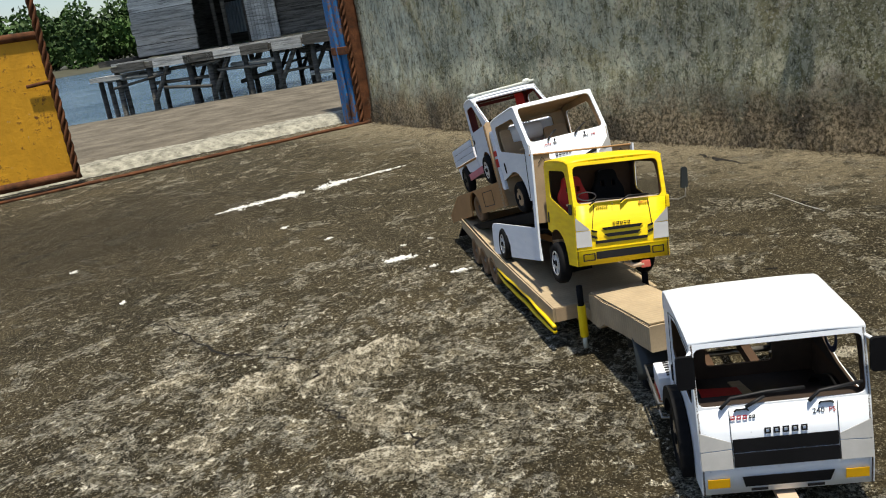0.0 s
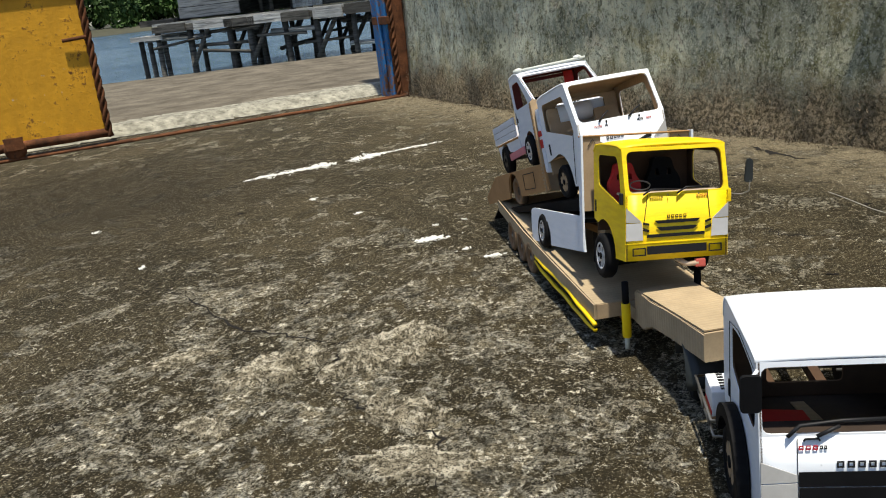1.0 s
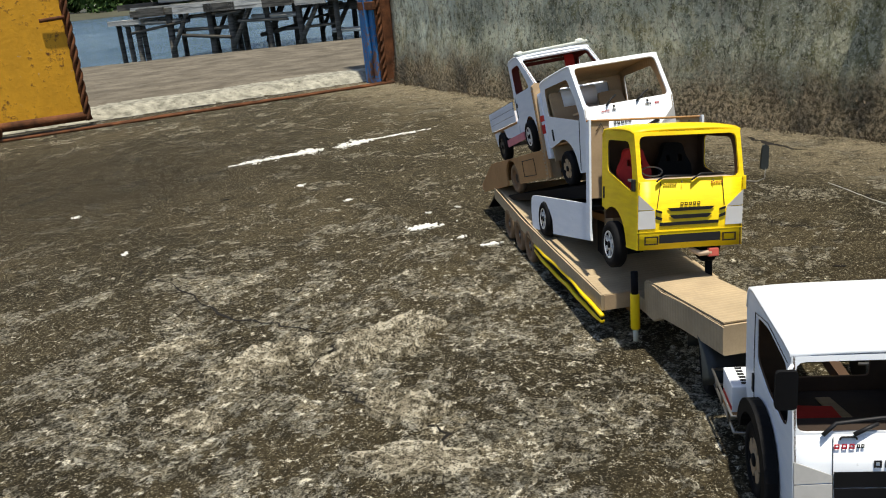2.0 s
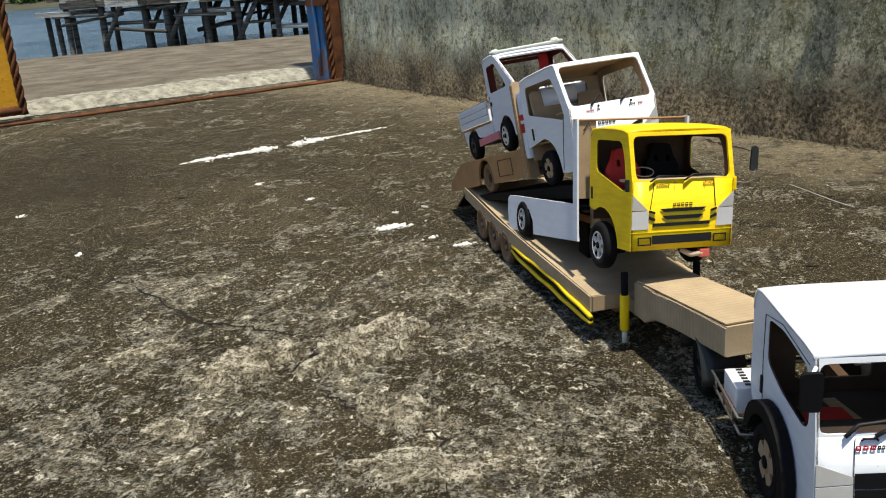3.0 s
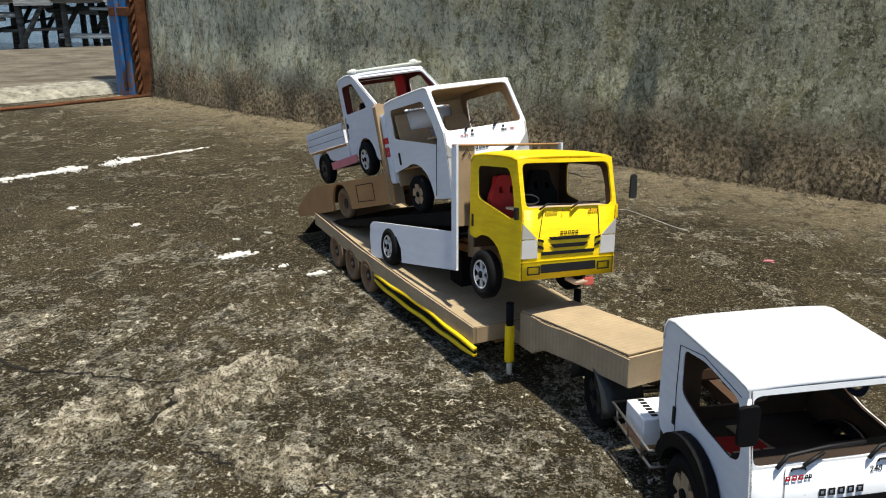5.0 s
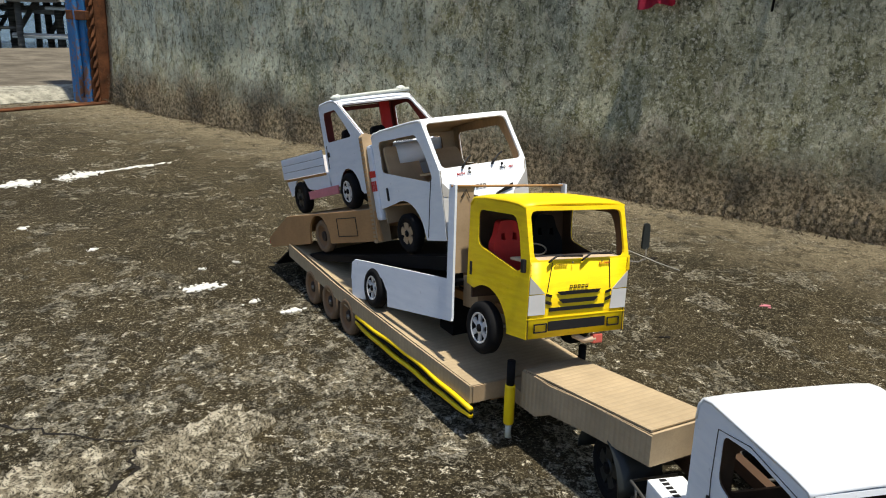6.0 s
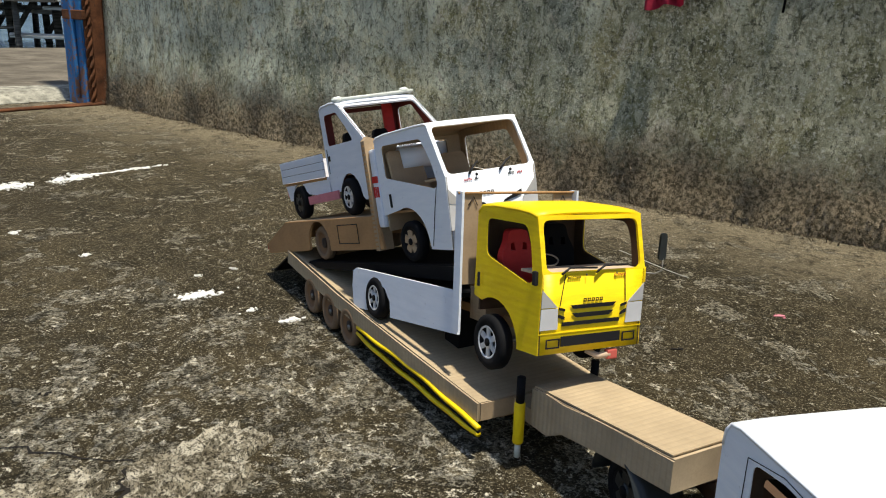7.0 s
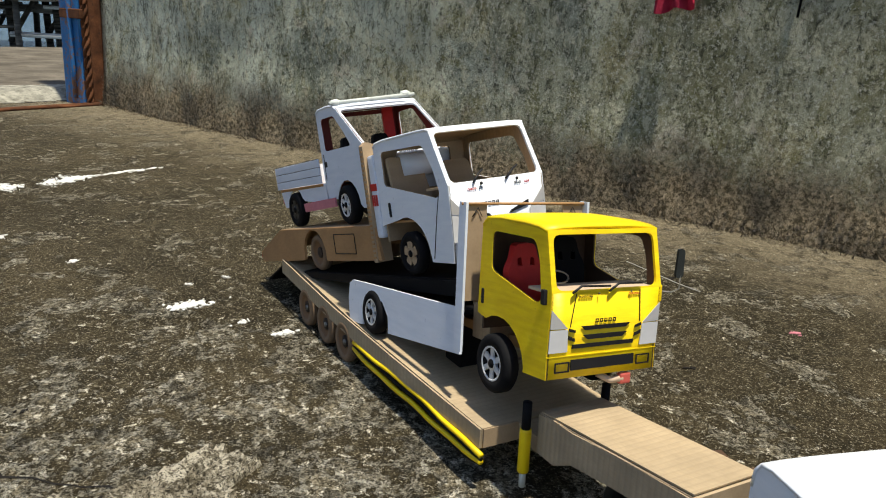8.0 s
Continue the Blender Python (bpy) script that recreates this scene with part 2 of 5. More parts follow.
M = {
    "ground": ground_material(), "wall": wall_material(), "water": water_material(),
    "lip": simple("pale_rough_concrete", (0.33, 0.315, 0.255), 1.0, 0, 0.65, 85, 0.006, (0.055, 0.05, 0.035), 0.05),
    "quay": simple("dusty_grey_concrete", (0.155, 0.135, 0.105), 1.0, 0, 0.5, 22, 0.004, (0.075, 0.064, 0.046), 0.05),
    "lime": simple("white_lime", (0.78, 0.77, 0.72), 0.9, 0, 0.25, 60, 0.002, (0.35, 0.32, 0.27)),
    "crust": crust_material(),
    "crust_rim": crust_material("pale_cement_rim", 0.47, (0.34, 0.30, 0.22), (0.74, 0.68, 0.54)),
    "crack": simple("dark_dirt_and_shade", (0.012, 0.010, 0.008), 1.0),
    "moss": simple("dry_brown_moss", (0.20, 0.155, 0.105), 1.0, 0, 0.6, 60, 0, (0.06, 0.05, 0.025)),
    "gate": rusty_paint("yellow_gate_paint", (0.68, 0.34, 0.016), (0.12, 0.045, 0.012), 0.555, 0.62),
    "blue": rusty_paint("blue_gate_paint", (0.025, 0.165, 0.42), (0.20, 0.10, 0.055), 0.50, 0.55),
    "rust": simple("rust", (0.145, 0.055, 0.022), 0.95, 0, 0.7, 60, 0.004, (0.035, 0.022, 0.015)),
    "board": board_material("brown_cardboard", (0.40, 0.290, 0.178), 0.0072, "Y", 0.0006),
    "board_z": board_material("brown_cardboard_upright_ribs", (0.42, 0.325, 0.210), 0.0072, "Y", 0.0012),
    "kraft": board_material("flat_kraft_card", (0.42, 0.325, 0.205), 0.0085, "Y", 0.0005),
    "board_dark": board_material("dark_brown_cardboard", (0.41, 0.235, 0.105), 0.0072, "X", 0.0006),
    # wheel cardboard, darkened for the shade under the deck and in the rims
    "board_shade": board_material("shaded_cardboard_rings", (0.21, 0.140, 0.085), 0.004, "X", 0.0006),
    "board_brown": board_material("shaded_recess_cardboard", (0.20, 0.115, 0.060), 0.0072, "X", 0.0006),
    # darker than bare card: the shade inside the cabs is in the colour
    "lining": simple("shaded_brown_lining", (0.090, 0.050, 0.028), 0.8, 0, 0.4, 40),
    "maroon": simple("maroon_lining", (0.13, 0.022, 0.016), 0.7, 0, 0.3, 60),
    "yellow": painted_board("yellow_paint", (0.92, 0.67, 0.005), (0.76, 0.50, 0.004), 0.45, 0.00016),
    # the sky's blue on shaded sides is mixed into both whites
    "white": painted_board("white_card", (0.80, 0.83, 0.87), (0.72, 0.76, 0.82), 0.4, 0.00010),
    "white_old": painted_board("white_painted_card", (0.72, 0.76, 0.83), (0.64, 0.69, 0.77), 0.5, 0.00007),
    "tyre": simple("black_foam_tyre", (0.010, 0.010, 0.011), 0.8, 0, 0.4, 120, 0.0005, None, 0.1),
    "black": simple("black_card", (0.007, 0.007, 0.008), 0.7, 0, 0.4, 90, 0, None, 0.12),
    "ink": simple("black_marker_ink", (0.012, 0.012, 0.014), 0.55, 0, 0.3, 120),
    "red_ink": simple("red_marker_ink", (0.45, 0.02, 0.03), 0.55),
    "chrome": simple("silver_foil", (0.66, 0.66, 0.66), 0.3, 0.15, 0.2, 150),
    "grey": simple("grey_lamp_card", (0.47, 0.46, 0.44), 0.4, 0, 0.2, 70),
    "lens": simple("light_grey_lamp_film", (0.62, 0.62, 0.62), 0.25, 0, 0.15, 70),
    "amber": simple("orange_yellow_paint", (0.80, 0.42, 0.005), 0.45),
    "red": simple("red_card", (0.55, 0.025, 0.02), 0.55, 0, 0.3, 60),
    "pink": simple("pink_card", (0.62, 0.22, 0.26), 0.6, 0, 0.25, 60),
    "wire": simple("dull_steel_wire", (0.25, 0.24, 0.22), 0.4, 0.7, 0.3, 120),
    "pipe": simple("dark_grey_plastic_pipe", (0.020, 0.023, 0.022), 0.42, 0, 0.5, 60, 0.001, None, 0.4),
    "glue": simple("frosted_clear_glue", (0.60, 0.63, 0.58), 0.25, 0, 0.3, 90),
    # dark carton print, with the shade over the cab floor in the colour
    "black_brown": simple("dark_print_and_shade", (0.045, 0.030, 0.022), 0.7, 0, 0.5, 40),
    "navy": simple("navy_print", (0.02, 0.03, 0.07), 0.6),
    "tomato": simple("pale_red_plastic", (0.62, 0.13, 0.10), 0.4),
    "beige": simple("pale_beige_card", (0.55, 0.42, 0.30), 0.8, 0, 0.2, 50),
    "cloth": simple("red_cloth", (0.50, 0.035, 0.08), 0.9, 0, 0.35, 30, 0.004),
    "wood": wood_material("grey_weathered_wood", (0.34, 0.33, 0.30), (0.68, 0.66, 0.61)),
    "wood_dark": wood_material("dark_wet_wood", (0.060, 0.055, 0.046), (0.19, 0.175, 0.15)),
    "tin": simple("corrugated_tin", (0.30, 0.34, 0.36), 0.5, 0.5, 0.4, 6, 0, (0.15, 0.10, 0.07)),
    "leaf": simple("green_foliage", (0.055, 0.110, 0.022), 0.7, 0, 0.6, 0.6),
    "bank": simple("dark_bank_earth", (0.06, 0.06, 0.04), 0.95, 0, 0.5, 0.4),
}


# ---- mesh helpers (plan units in, metres out) ----
def at(x, y, z, rx=0, ry=0, rz=0):
    return pose(x * S, y * S, z * S, rx, ry, rz)


def mesh_of(bm, name, material):
    bmesh.ops.scale(bm, vec=(S, S, S), verts=bm.verts)
    bmesh.ops.recalc_face_normals(bm, faces=bm.faces)
    me = bpy.data.meshes.new(name)
    bm.to_mesh(me)
    bm.free()
    for m in material if isinstance(material, (list, tuple)) else [material]:
        me.materials.append(M[m])
    return me


def part(name, bm, material, parent, label=""):
    ob = new(name, mesh_of(bm, name, material))
    ob.parent = parent
    return tagged(ob, label)


def thing(name, m, label, category, group="", kind=""):
    ob = new(name)
    ob.matrix_world = m
    ob.empty_display_size = 0.02
    return tagged(ob, label, category, group, kind)


def solid(name, bm, material, m, label, category, group="", kind=""):
    ob = new(name, mesh_of(bm, name, material))
    ob.matrix_world = m
    return tagged(ob, label, category, group, kind)


def smooth(bm, limit=40):
    for f in bm.faces:
        f.smooth = True
    for e in bm.edges:
        e.smooth = len(e.link_faces) == 2 and e.calc_face_angle(0) < radians(limit)
    return bm


def box(x0, x1, y0, y1, z0, z1, bevel=0.0, bm=None):
    own = bmesh.new()
    bmesh.ops.create_cube(own, size=1)
    for v in own.verts:
        v.co = Vector(((x0 + x1) / 2 + v.co.x * (x1 - x0), (y0 + y1) / 2 + v.co.y * (y1 - y0), (z0 + z1) / 2 + v.co.z * (z1 - z0)))
    if bevel:
        bmesh.ops.bevel(own, geom=own.edges[:], offset=bevel, segments=2, affect="EDGES", profile=0.6)
    return join(bm, own)


def join(bm, own):
    if bm is None:
        return own
    me = bpy.data.meshes.new("tmp")
    own.to_mesh(me)
    own.free()
    bm.from_mesh(me)
    bpy.data.meshes.remove(me)
    return bm


def plate(outer, holes, thick, put, bm=None):
    """A sheet cut from an outline with holes. put(u, v, w) gives the place; w runs from 0 to thick."""
    own = bmesh.new()
    edges = []
    for loop in (outer, *holes):
        vs = [own.verts.new((u, v, 0)) for u, v in loop]
        edges += [own.edges.new((vs[i], vs[(i + 1) % len(vs)])) for i in range(len(vs))]
    bmesh.ops.triangle_fill(own, edges=edges, use_beauty=True, use_dissolve=False)
    made = bmesh.ops.extrude_face_region(own, geom=own.faces[:])
    for v in made["geom"]:
        if isinstance(v, bmesh.types.BMVert):
            v.co.z = thick
    for v in own.verts:
        v.co = Vector(put(*v.co))
    return join(bm, own)


def sheet(profile, x0, x1, thick, arch=0.0, steps=8, bm=None):
    """A bent sheet: a profile of (y, z) drawn across from x0 to x1, thickness to the inside."""
    own = bmesh.new()
    n = len(profile)
    normals = []
    for i in range(n):
        a, b = profile[max(0, i - 1)], profile[min(n - 1, i + 1)]
        d = Vector((b[0] - a[0], b[1] - a[1])).normalized()
        normals.append(Vector((d.y, -d.x)))
    grid = []
    for k in range(steps + 1):
        u = k / steps
        x = x0 + (x1 - x0) * u
        lift = arch * (1 - abs(2 * u - 1) ** 4)
        grid.append([[own.verts.new((x, p[0] + w * q.x, p[1] + w * q.y + lift)) for p, q in zip(profile, normals)] for w in (0, thick)])
    for k in range(steps):
        for i in range(n - 1):
            for s in (0, 1):
                own.faces.new((grid[k][s][i], grid[k + 1][s][i], grid[k + 1][s][i + 1], grid[k][s][i + 1]))
        for i in (0, n - 1):
            own.faces.new((grid[k][0][i], grid[k + 1][0][i], grid[k + 1][1][i], grid[k][1][i]))
    for k in (0, steps):
        for i in range(n - 1):
            own.faces.new((grid[k][0][i], grid[k][0][i + 1], grid[k][1][i + 1], grid[k][1][i]))
    return smooth(join(bm, own), 35)


def lathe(profile, around, segments=28, bm=None):
    """Turns a profile of (offset along x, radius) about the x axis through around."""
    own = bmesh.new()
    rings = []
    for dx, r in profile:
        if r < 1e-6:
            rings.append([own.verts.new((around[0] + dx, around[1], around[2]))] * segments)
        else:
            rings.append([own.verts.new((around[0] + dx, around[1] + r * math.cos(2 * math.pi * k / segments), around[2] + r * math.sin(2 * math.pi * k / segments))) for k in range(segments)])
    for a, b in zip(rings, rings[1:]):
        for k in range(segments):
            vs = []
            for v in (a[k], a[(k + 1) % segments], b[(k + 1) % segments], b[k]):
                if v not in vs:
                    vs.append(v)
            if len(vs) > 2:
                own.faces.new(vs)
    return smooth(join(bm, own), 35)


def tube(points, r, sides=8, bm=None, r_end=None):
    own = bmesh.new()
    rings = []
    pts = [Vector(p) for p in points]
    for i, p in enumerate(pts):
        d = (pts[min(i + 1, len(pts) - 1)] - pts[max(i - 1, 0)]).normalized()
        side = d.cross(Vector((0.13, 0.2, 1))).normalized()
        up = side.cross(d)
        rr = r + ((r_end if r_end is not None else r) - r) * i / max(1, len(pts) - 1)
        rings.append([own.verts.new(p + rr * (math.cos(2 * math.pi * k / sides) * side + math.sin(2 * math.pi * k / sides) * up)) for k in range(sides)])
    for a, b in zip(rings, rings[1:]):
        for k in range(sides):
            own.faces.new((a[k], a[(k + 1) % sides], b[(k + 1) % sides], b[k]))
    own.faces.new(rings[0]), own.faces.new(rings[-1])
    return smooth(join(bm, own), 50)


def arc(cx, cy, r, a0, a1, n):
    return [(cx + r * math.cos(radians(a0 + (a1 - a0) * k / n)), cy + r * math.sin(radians(a0 + (a1 - a0) * k / n))) for k in range(n + 1)]


def rounded(pts, r, n=3):
    """Rounds the corners of an outline."""
    out = []
    for i, p in enumerate(pts):
        p, a, b = Vector(p), Vector(pts[i - 1]), Vector(pts[(i + 1) % len(pts)])
        ra = min(r, 0.45 * (a - p).length, 0.45 * (b - p).length)
        s, e = p + (a - p).normalized() * ra, p + (b - p).normalized() * ra
        for k in range(n + 1):
            t = k / n
            out.append(tuple((1 - t) ** 2 * s + 2 * t * (1 - t) * p + t * t * e))
    return out


def wobble(pts, amount, seed):
    rng = random.Random(seed)
    return [(x + rng.uniform(-amount, amount), y + rng.uniform(-amount, amount)) for x, y in pts]


# ---- the yard ----
WALL = ((-0.82, 1.895), (-0.33, 1.42), (0.10, 1.07), (0.55, 0.715), (1.10, 0.285), (1.9, -0.32), (3.4, -1.42))


def step_side(x, y):
    """Distance past the foot of the quay's lip, which runs along the gate's rail."""
    return -((x + 1.209) * 0.724 - (y - 1.738) * 0.69)


def ground_z(x, y):
    d = step_side(x, y)
    rise = max(0.0, min(1.0, (d + 0.012 * noise.noise((x * 9, y * 9, 3))) / 0.09))
    return 0.034 * (rise * rise * (3 - 2 * rise)) + 0.0018 * noise.fractal((x * 9, y * 9, 0), 1.0, 2.0, 3)


def ground():
    bm = bmesh.new()
    us = sorted({round(v, 3) for v in [-30, -18, -10, -6, -4, -3.2] + [-2.8 + 0.025 * i for i in range(167)] + [1.4, 1.6, 2, 3, 5, 9, 16, 28]})
    vs = sorted({round(v, 3) for v in [-24, -14, -8, -5, -3, -2.2] + [-1.7 + 0.025 * i for i in range(190)] + [3.1 + 0.1 * i for i in range(15)]})
    # u runs along the quay's edge, v across it
    e, f = Vector((0.86, 0.51)), Vector((-0.51, 0.86))
    grid = []
    for v in vs:
        row = []
        for u in us:
            p = e * u + f * v
            row.append(bm.verts.new((p.x, p.y, ground_z(p.x, p.y))))
        grid.append(row)
    foot = [bm.verts.new((w.co.x, w.co.y, -1.6)) for w in grid[-1]]
    grid.append(foot)
    for j in range(len(grid) - 1):
        for i in range(len(us) - 1):
            face = bm.faces.new((grid[j][i], grid[j][i + 1], grid[j + 1][i + 1], grid[j + 1][i]))
            c = face.calc_center_median()
            d = step_side(c.x, c.y)
            face.material_index = 0 if d < 0.0 else 1 if d < 0.20 + 0.06 * noise.noise((c.x * 5, c.y * 5, 8)) else 2
            face.smooth = True
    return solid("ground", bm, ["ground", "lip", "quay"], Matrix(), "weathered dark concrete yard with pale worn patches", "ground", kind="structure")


ground()

bm = bmesh.new()
q = [bm.verts.new(v) for v in ((-900, -300, -0.22), (900, -300, -0.22), (900, 900, -0.22), (-900, 900, -0.22))]
bm.faces.new(q)
solid("water", bm, "water", Matrix(), "rippled grey-blue river water", "water", kind="structure")


def yard_wall():
    bm = bmesh.new()
    pts = [Vector(p) for p in WALL]
    line = []
    for a, b in zip(pts, pts[1:]):
        k = max(2, int((b - a).length / 0.03))
        line += [a.lerp(b, i / k) for i in range(k)]
    line.append(pts[-1])
    zs = [-0.02 + 0.03 * i for i in range(24)] + [0.8, 1.1, 1.6, 2.0]
    n = Vector((0.588, 0.809))
    grid = []
    for p in line:
        row = []
        for z in zs:
            out = 0.006 * noise.fractal((p.x * 5, p.y * 5, z * 4), 1.0, 2.0, 4) + max(0, 0.02 - 0.1 * z) * (0.7 + noise.noise((p.x * 16, p.y * 16, z * 9)))
            row.append(bm.verts.new((p.x - n.x * out, p.y - n.y * out, z)))
        row.append(bm.verts.new((p.x + n.x * 0.12, p.y + n.y * 0.12, 2.0)))
        row.append(bm.verts.new((p.x + n.x * 0.12, p.y + n.y * 0.12, -0.02)))
        grid.append(row)
    for a, b in zip(grid, grid[1:]):
        for j in range(len(a) - 1):
            bm.faces.new((a[j], b[j], b[j + 1], a[j + 1])).smooth = j < len(zs) - 1
    bm.faces.new(grid[0]), bm.faces.new(grid[-1])
    solid("wall_yard", bm, "wall", Matrix(), "tall mossy grey plaster wall streaked with damp", "wall", kind="structure")


yard_wall()


def moss_fringe():
    """Dry tufts along the foot of the wall."""
    rng = random.Random(4)
    bm = bmesh.new()
    pts = [Vector(p) for p in WALL[:-1]]
    for a, b in zip(pts, pts[1:]):
        for _ in range(int((b - a).length * 1500)):
            p = a.lerp(b, rng.random())
            off = 0.004 + 0.035 * rng.random() ** 2
            z = 0.10 * rng.random() ** 2.2
            c = Vector((p.x - 0.588 * off * (1 if z < 0.02 else 0.45) - 0.006, p.y - 0.809 * off * (1 if z < 0.02 else 0.45) - 0.008, z))
            h, w = rng.uniform(0.003, 0.011), rng.uniform(0.0006, 0.0020)
            d = Vector((rng.uniform(-1, 1), rng.uniform(-1, 1), 0)).normalized() * w
            tip = c + Vector((rng.uniform(-0.01, 0.008), rng.uniform(-0.012, 0.004), h))
            bm.faces.new([bm.verts.new(v) for v in (c - d, c + d, tip)])
    solid("moss", bm, "moss", Matrix(), "dry brown moss and grass along the wall foot", "moss", kind="stuff")


moss_fringe()


def blotch(name, cx, cy, length, width, turn, seed, material, label, category, height=0.0016, n=36, ragged=0.45):
    """A thin uneven crust on the ground."""
    bm = bmesh.new()
    rim, top, inner, core = [], [], [], []
    ca, sa = math.cos(radians(turn)), math.sin(radians(turn))
    for k in range(n):
        a = 2 * math.pi * k / n
        r = 1 + ragged * noise.fractal((math.cos(a) * 1.7 + seed, math.sin(a) * 1.7, seed * 0.37), 0.8, 2.1, 5)
        x, y = length * r * math.cos(a), width * r * math.sin(a)
        wx, wy = cx + x * ca - y * sa, cy + x * sa + y * ca
        rim.append(bm.verts.new((wx, wy, ground_z(wx, wy) - 0.001)))
        lift = height * (0.8 + 0.4 * noise.noise((k * 0.9, seed, 0))) + 0.0005
        top.append(bm.verts.new((cx + 0.95 * (wx - cx), cy + 0.95 * (wy - cy), ground_z(wx, wy) + lift)))
        width_in = 0.84 + 0.09 * noise.noise((k * 0.6, seed, 4))
        inner.append(bm.verts.new((cx + width_in * (wx - cx), cy + width_in * (wy - cy), ground_z(wx, wy) + lift * (0.72 + 0.3 * noise.noise((k * 0.5, seed, 7))))))
        half = 0.45 + 0.08 * noise.noise((k * 0.7, seed, 2))
        core.append(bm.verts.new((cx + half * (wx - cx), cy + half * (wy - cy), ground_z(wx, wy) + lift * (0.75 + 0.6 * noise.noise((k * 0.8, seed, 9))))))
    mid = bm.verts.new((cx, cy, ground_z(cx, cy) + height * 0.9 + 0.0010))
    for k in range(n):
        j = (k + 1) % n
        bm.faces.new((rim[k], rim[j], top[j], top[k]))
        pale = noise.noise((k * 0.35, seed, 1)) > -0.15
        bm.faces.new((top[k], top[j], inner[j], inner[k])).material_index = 1 if pale else 0
        bm.faces.new((inner[k], inner[j], core[j], core[k]))
        bm.faces.new((core[k], core[j], mid))
    return solid(name, smooth(bm, 80), [material, "crust_rim"], Matrix(), label, category)


def flecks(name, spots, seed, label, kind="", material="lime", category="lime mark", group=""):
    """Scattered flakes of lime: spots of (x, y, spread along, spread across, turn, count, size)."""
    rng = random.Random(seed)
    bm = bmesh.new()
    for x, y, along, across, turn, count, size in spots:
        ca, sa = math.cos(radians(turn)), math.sin(radians(turn))
        for _ in range(count):
            u, w = rng.gauss(0, along), rng.gauss(0, across)
            cx, cy = x + u * ca - w * sa, y + u * sa + w * ca
            r = size * rng.uniform(0.25, 1.0) * math.exp(-0.5 * (w / (2 * across)) ** 2)
            lean, stretch = rng.uniform(0, math.pi), rng.uniform(1.0, 2.2)
            rim = []
            for k in range(9):
                a = 2 * math.pi * k / 9
                rr = r * rng.uniform(0.55, 1.15)
                px, py = rr * stretch * math.cos(a), rr * math.sin(a)
                rim.append((cx + px * math.cos(lean) - py * math.sin(lean), cy + px * math.sin(lean) + py * math.cos(lean)))
            low = [bm.verts.new((*p, ground_z(cx, cy) - 0.002)) for p in rim]
            top = [bm.verts.new((cx + 0.9 * (p[0] - cx), cy + 0.9 * (p[1] - cy), ground_z(cx, cy) + 0.0008 + 0.0006 * rng.random())) for p in rim]
            bm.faces.new(top)
            for k in range(9):
                bm.faces.new((low[k], low[(k + 1) % 9], top[(k + 1) % 9], top[k]))
    return solid(name, bm, material, Matrix(), label, category, group, kind)


rng = random.Random(11)
line_a, line_b = Vector((-0.672, 0.490)), Vector((-0.330, 0.880))
streak = []
for k in range(34):
    t = (k + 0.5) / 34
    if 0.43 < t < 0.50:
        continue
    p = line_a.lerp(line_b, t)
    wide = (0.0095 if 0.08 < t < 0.40 else 0.0115 if 0.52 < t < 0.66 else 0.0038) * 1.5 * rng.uniform(0.3, 1.35)
    streak.append((p.x + rng.uniform(-0.004, 0.004), p.y, 0.009, wide, 47 + rng.uniform(-20, 20), int(2600 * wide) + 2, 0.0048))
flecks("lime_line", streak, 3, "broken white lime streak drawn on the concrete", "stuff")
for k, (x, y, a, b) in enumerate(((0, 0, 0.034, 0.02), (0.125, -0.075, 0.020, 0.013), (0.075, -0.05, 0.013, 0.008), (-0.346, 0.239, 0.018, 0.013), (-0.2, 0.145, 0.016, 0.010), (-0.433, -0.15, 0.013, 0.008), (-0.696, 0.031, 0.013, 0.012), (0.02, 0.1, 0.010, 0.006), (-0.02, 0.07, 0.008, 0.005))):
    flecks("lime_spot", [(1.03 * x - 0.033, 1.08 * y + 0.040, a * 0.34, b * 0.34, 25 + 17 * k, 70 if a > 0.03 else 32, a * 0.15)], 40 + k, "small white lime splash on the concrete", kind="stuff")
flecks("petal_litter", [(0.71, 0.013, 0.004, 0.003, 20, 7, 0.0045)], 77, "crumpled pink petals lying on the concrete", "", "pink", "petals")
flecks("debris", [(x, y, 0.004, 0.003, 40, 3, 0.004) for x, y in ((0.55, -0.10), (0.82, -0.22), (0.30, 0.30), (0.62, 0.22), (-0.1, -0.25), (0.42, 0.42), (-0.5, 0.2))], 78, "dark specks of grit and leaf litter on the concrete", "stuff", "crack", "grit")
for k, (x, y, a, b, turn) in enumerate(((0.186, -0.548, 0.042, 0.026, -13), (0.000, -0.475, 0.056, 0.029, 58), (0.108, -0.412, 0.068, 0.036, 63), (0.64, -0.40, 0.016, 0.009, 20), (0.225, -0.625, 0.050, 0.024, 10), (-0.135, -0.462, 0.040, 0.018, 50), (-0.005, -0.60, 0.032, 0.016, -10))):
    blotch("cement_crust", x - 0.033, y + 0.030, a, b, turn, 9.3 + 1.7 * k, "crust", "pale lump of spilt cement on the concrete", "cement lump", 0.011 if k < 3 else 0.004, 72, 0.42)


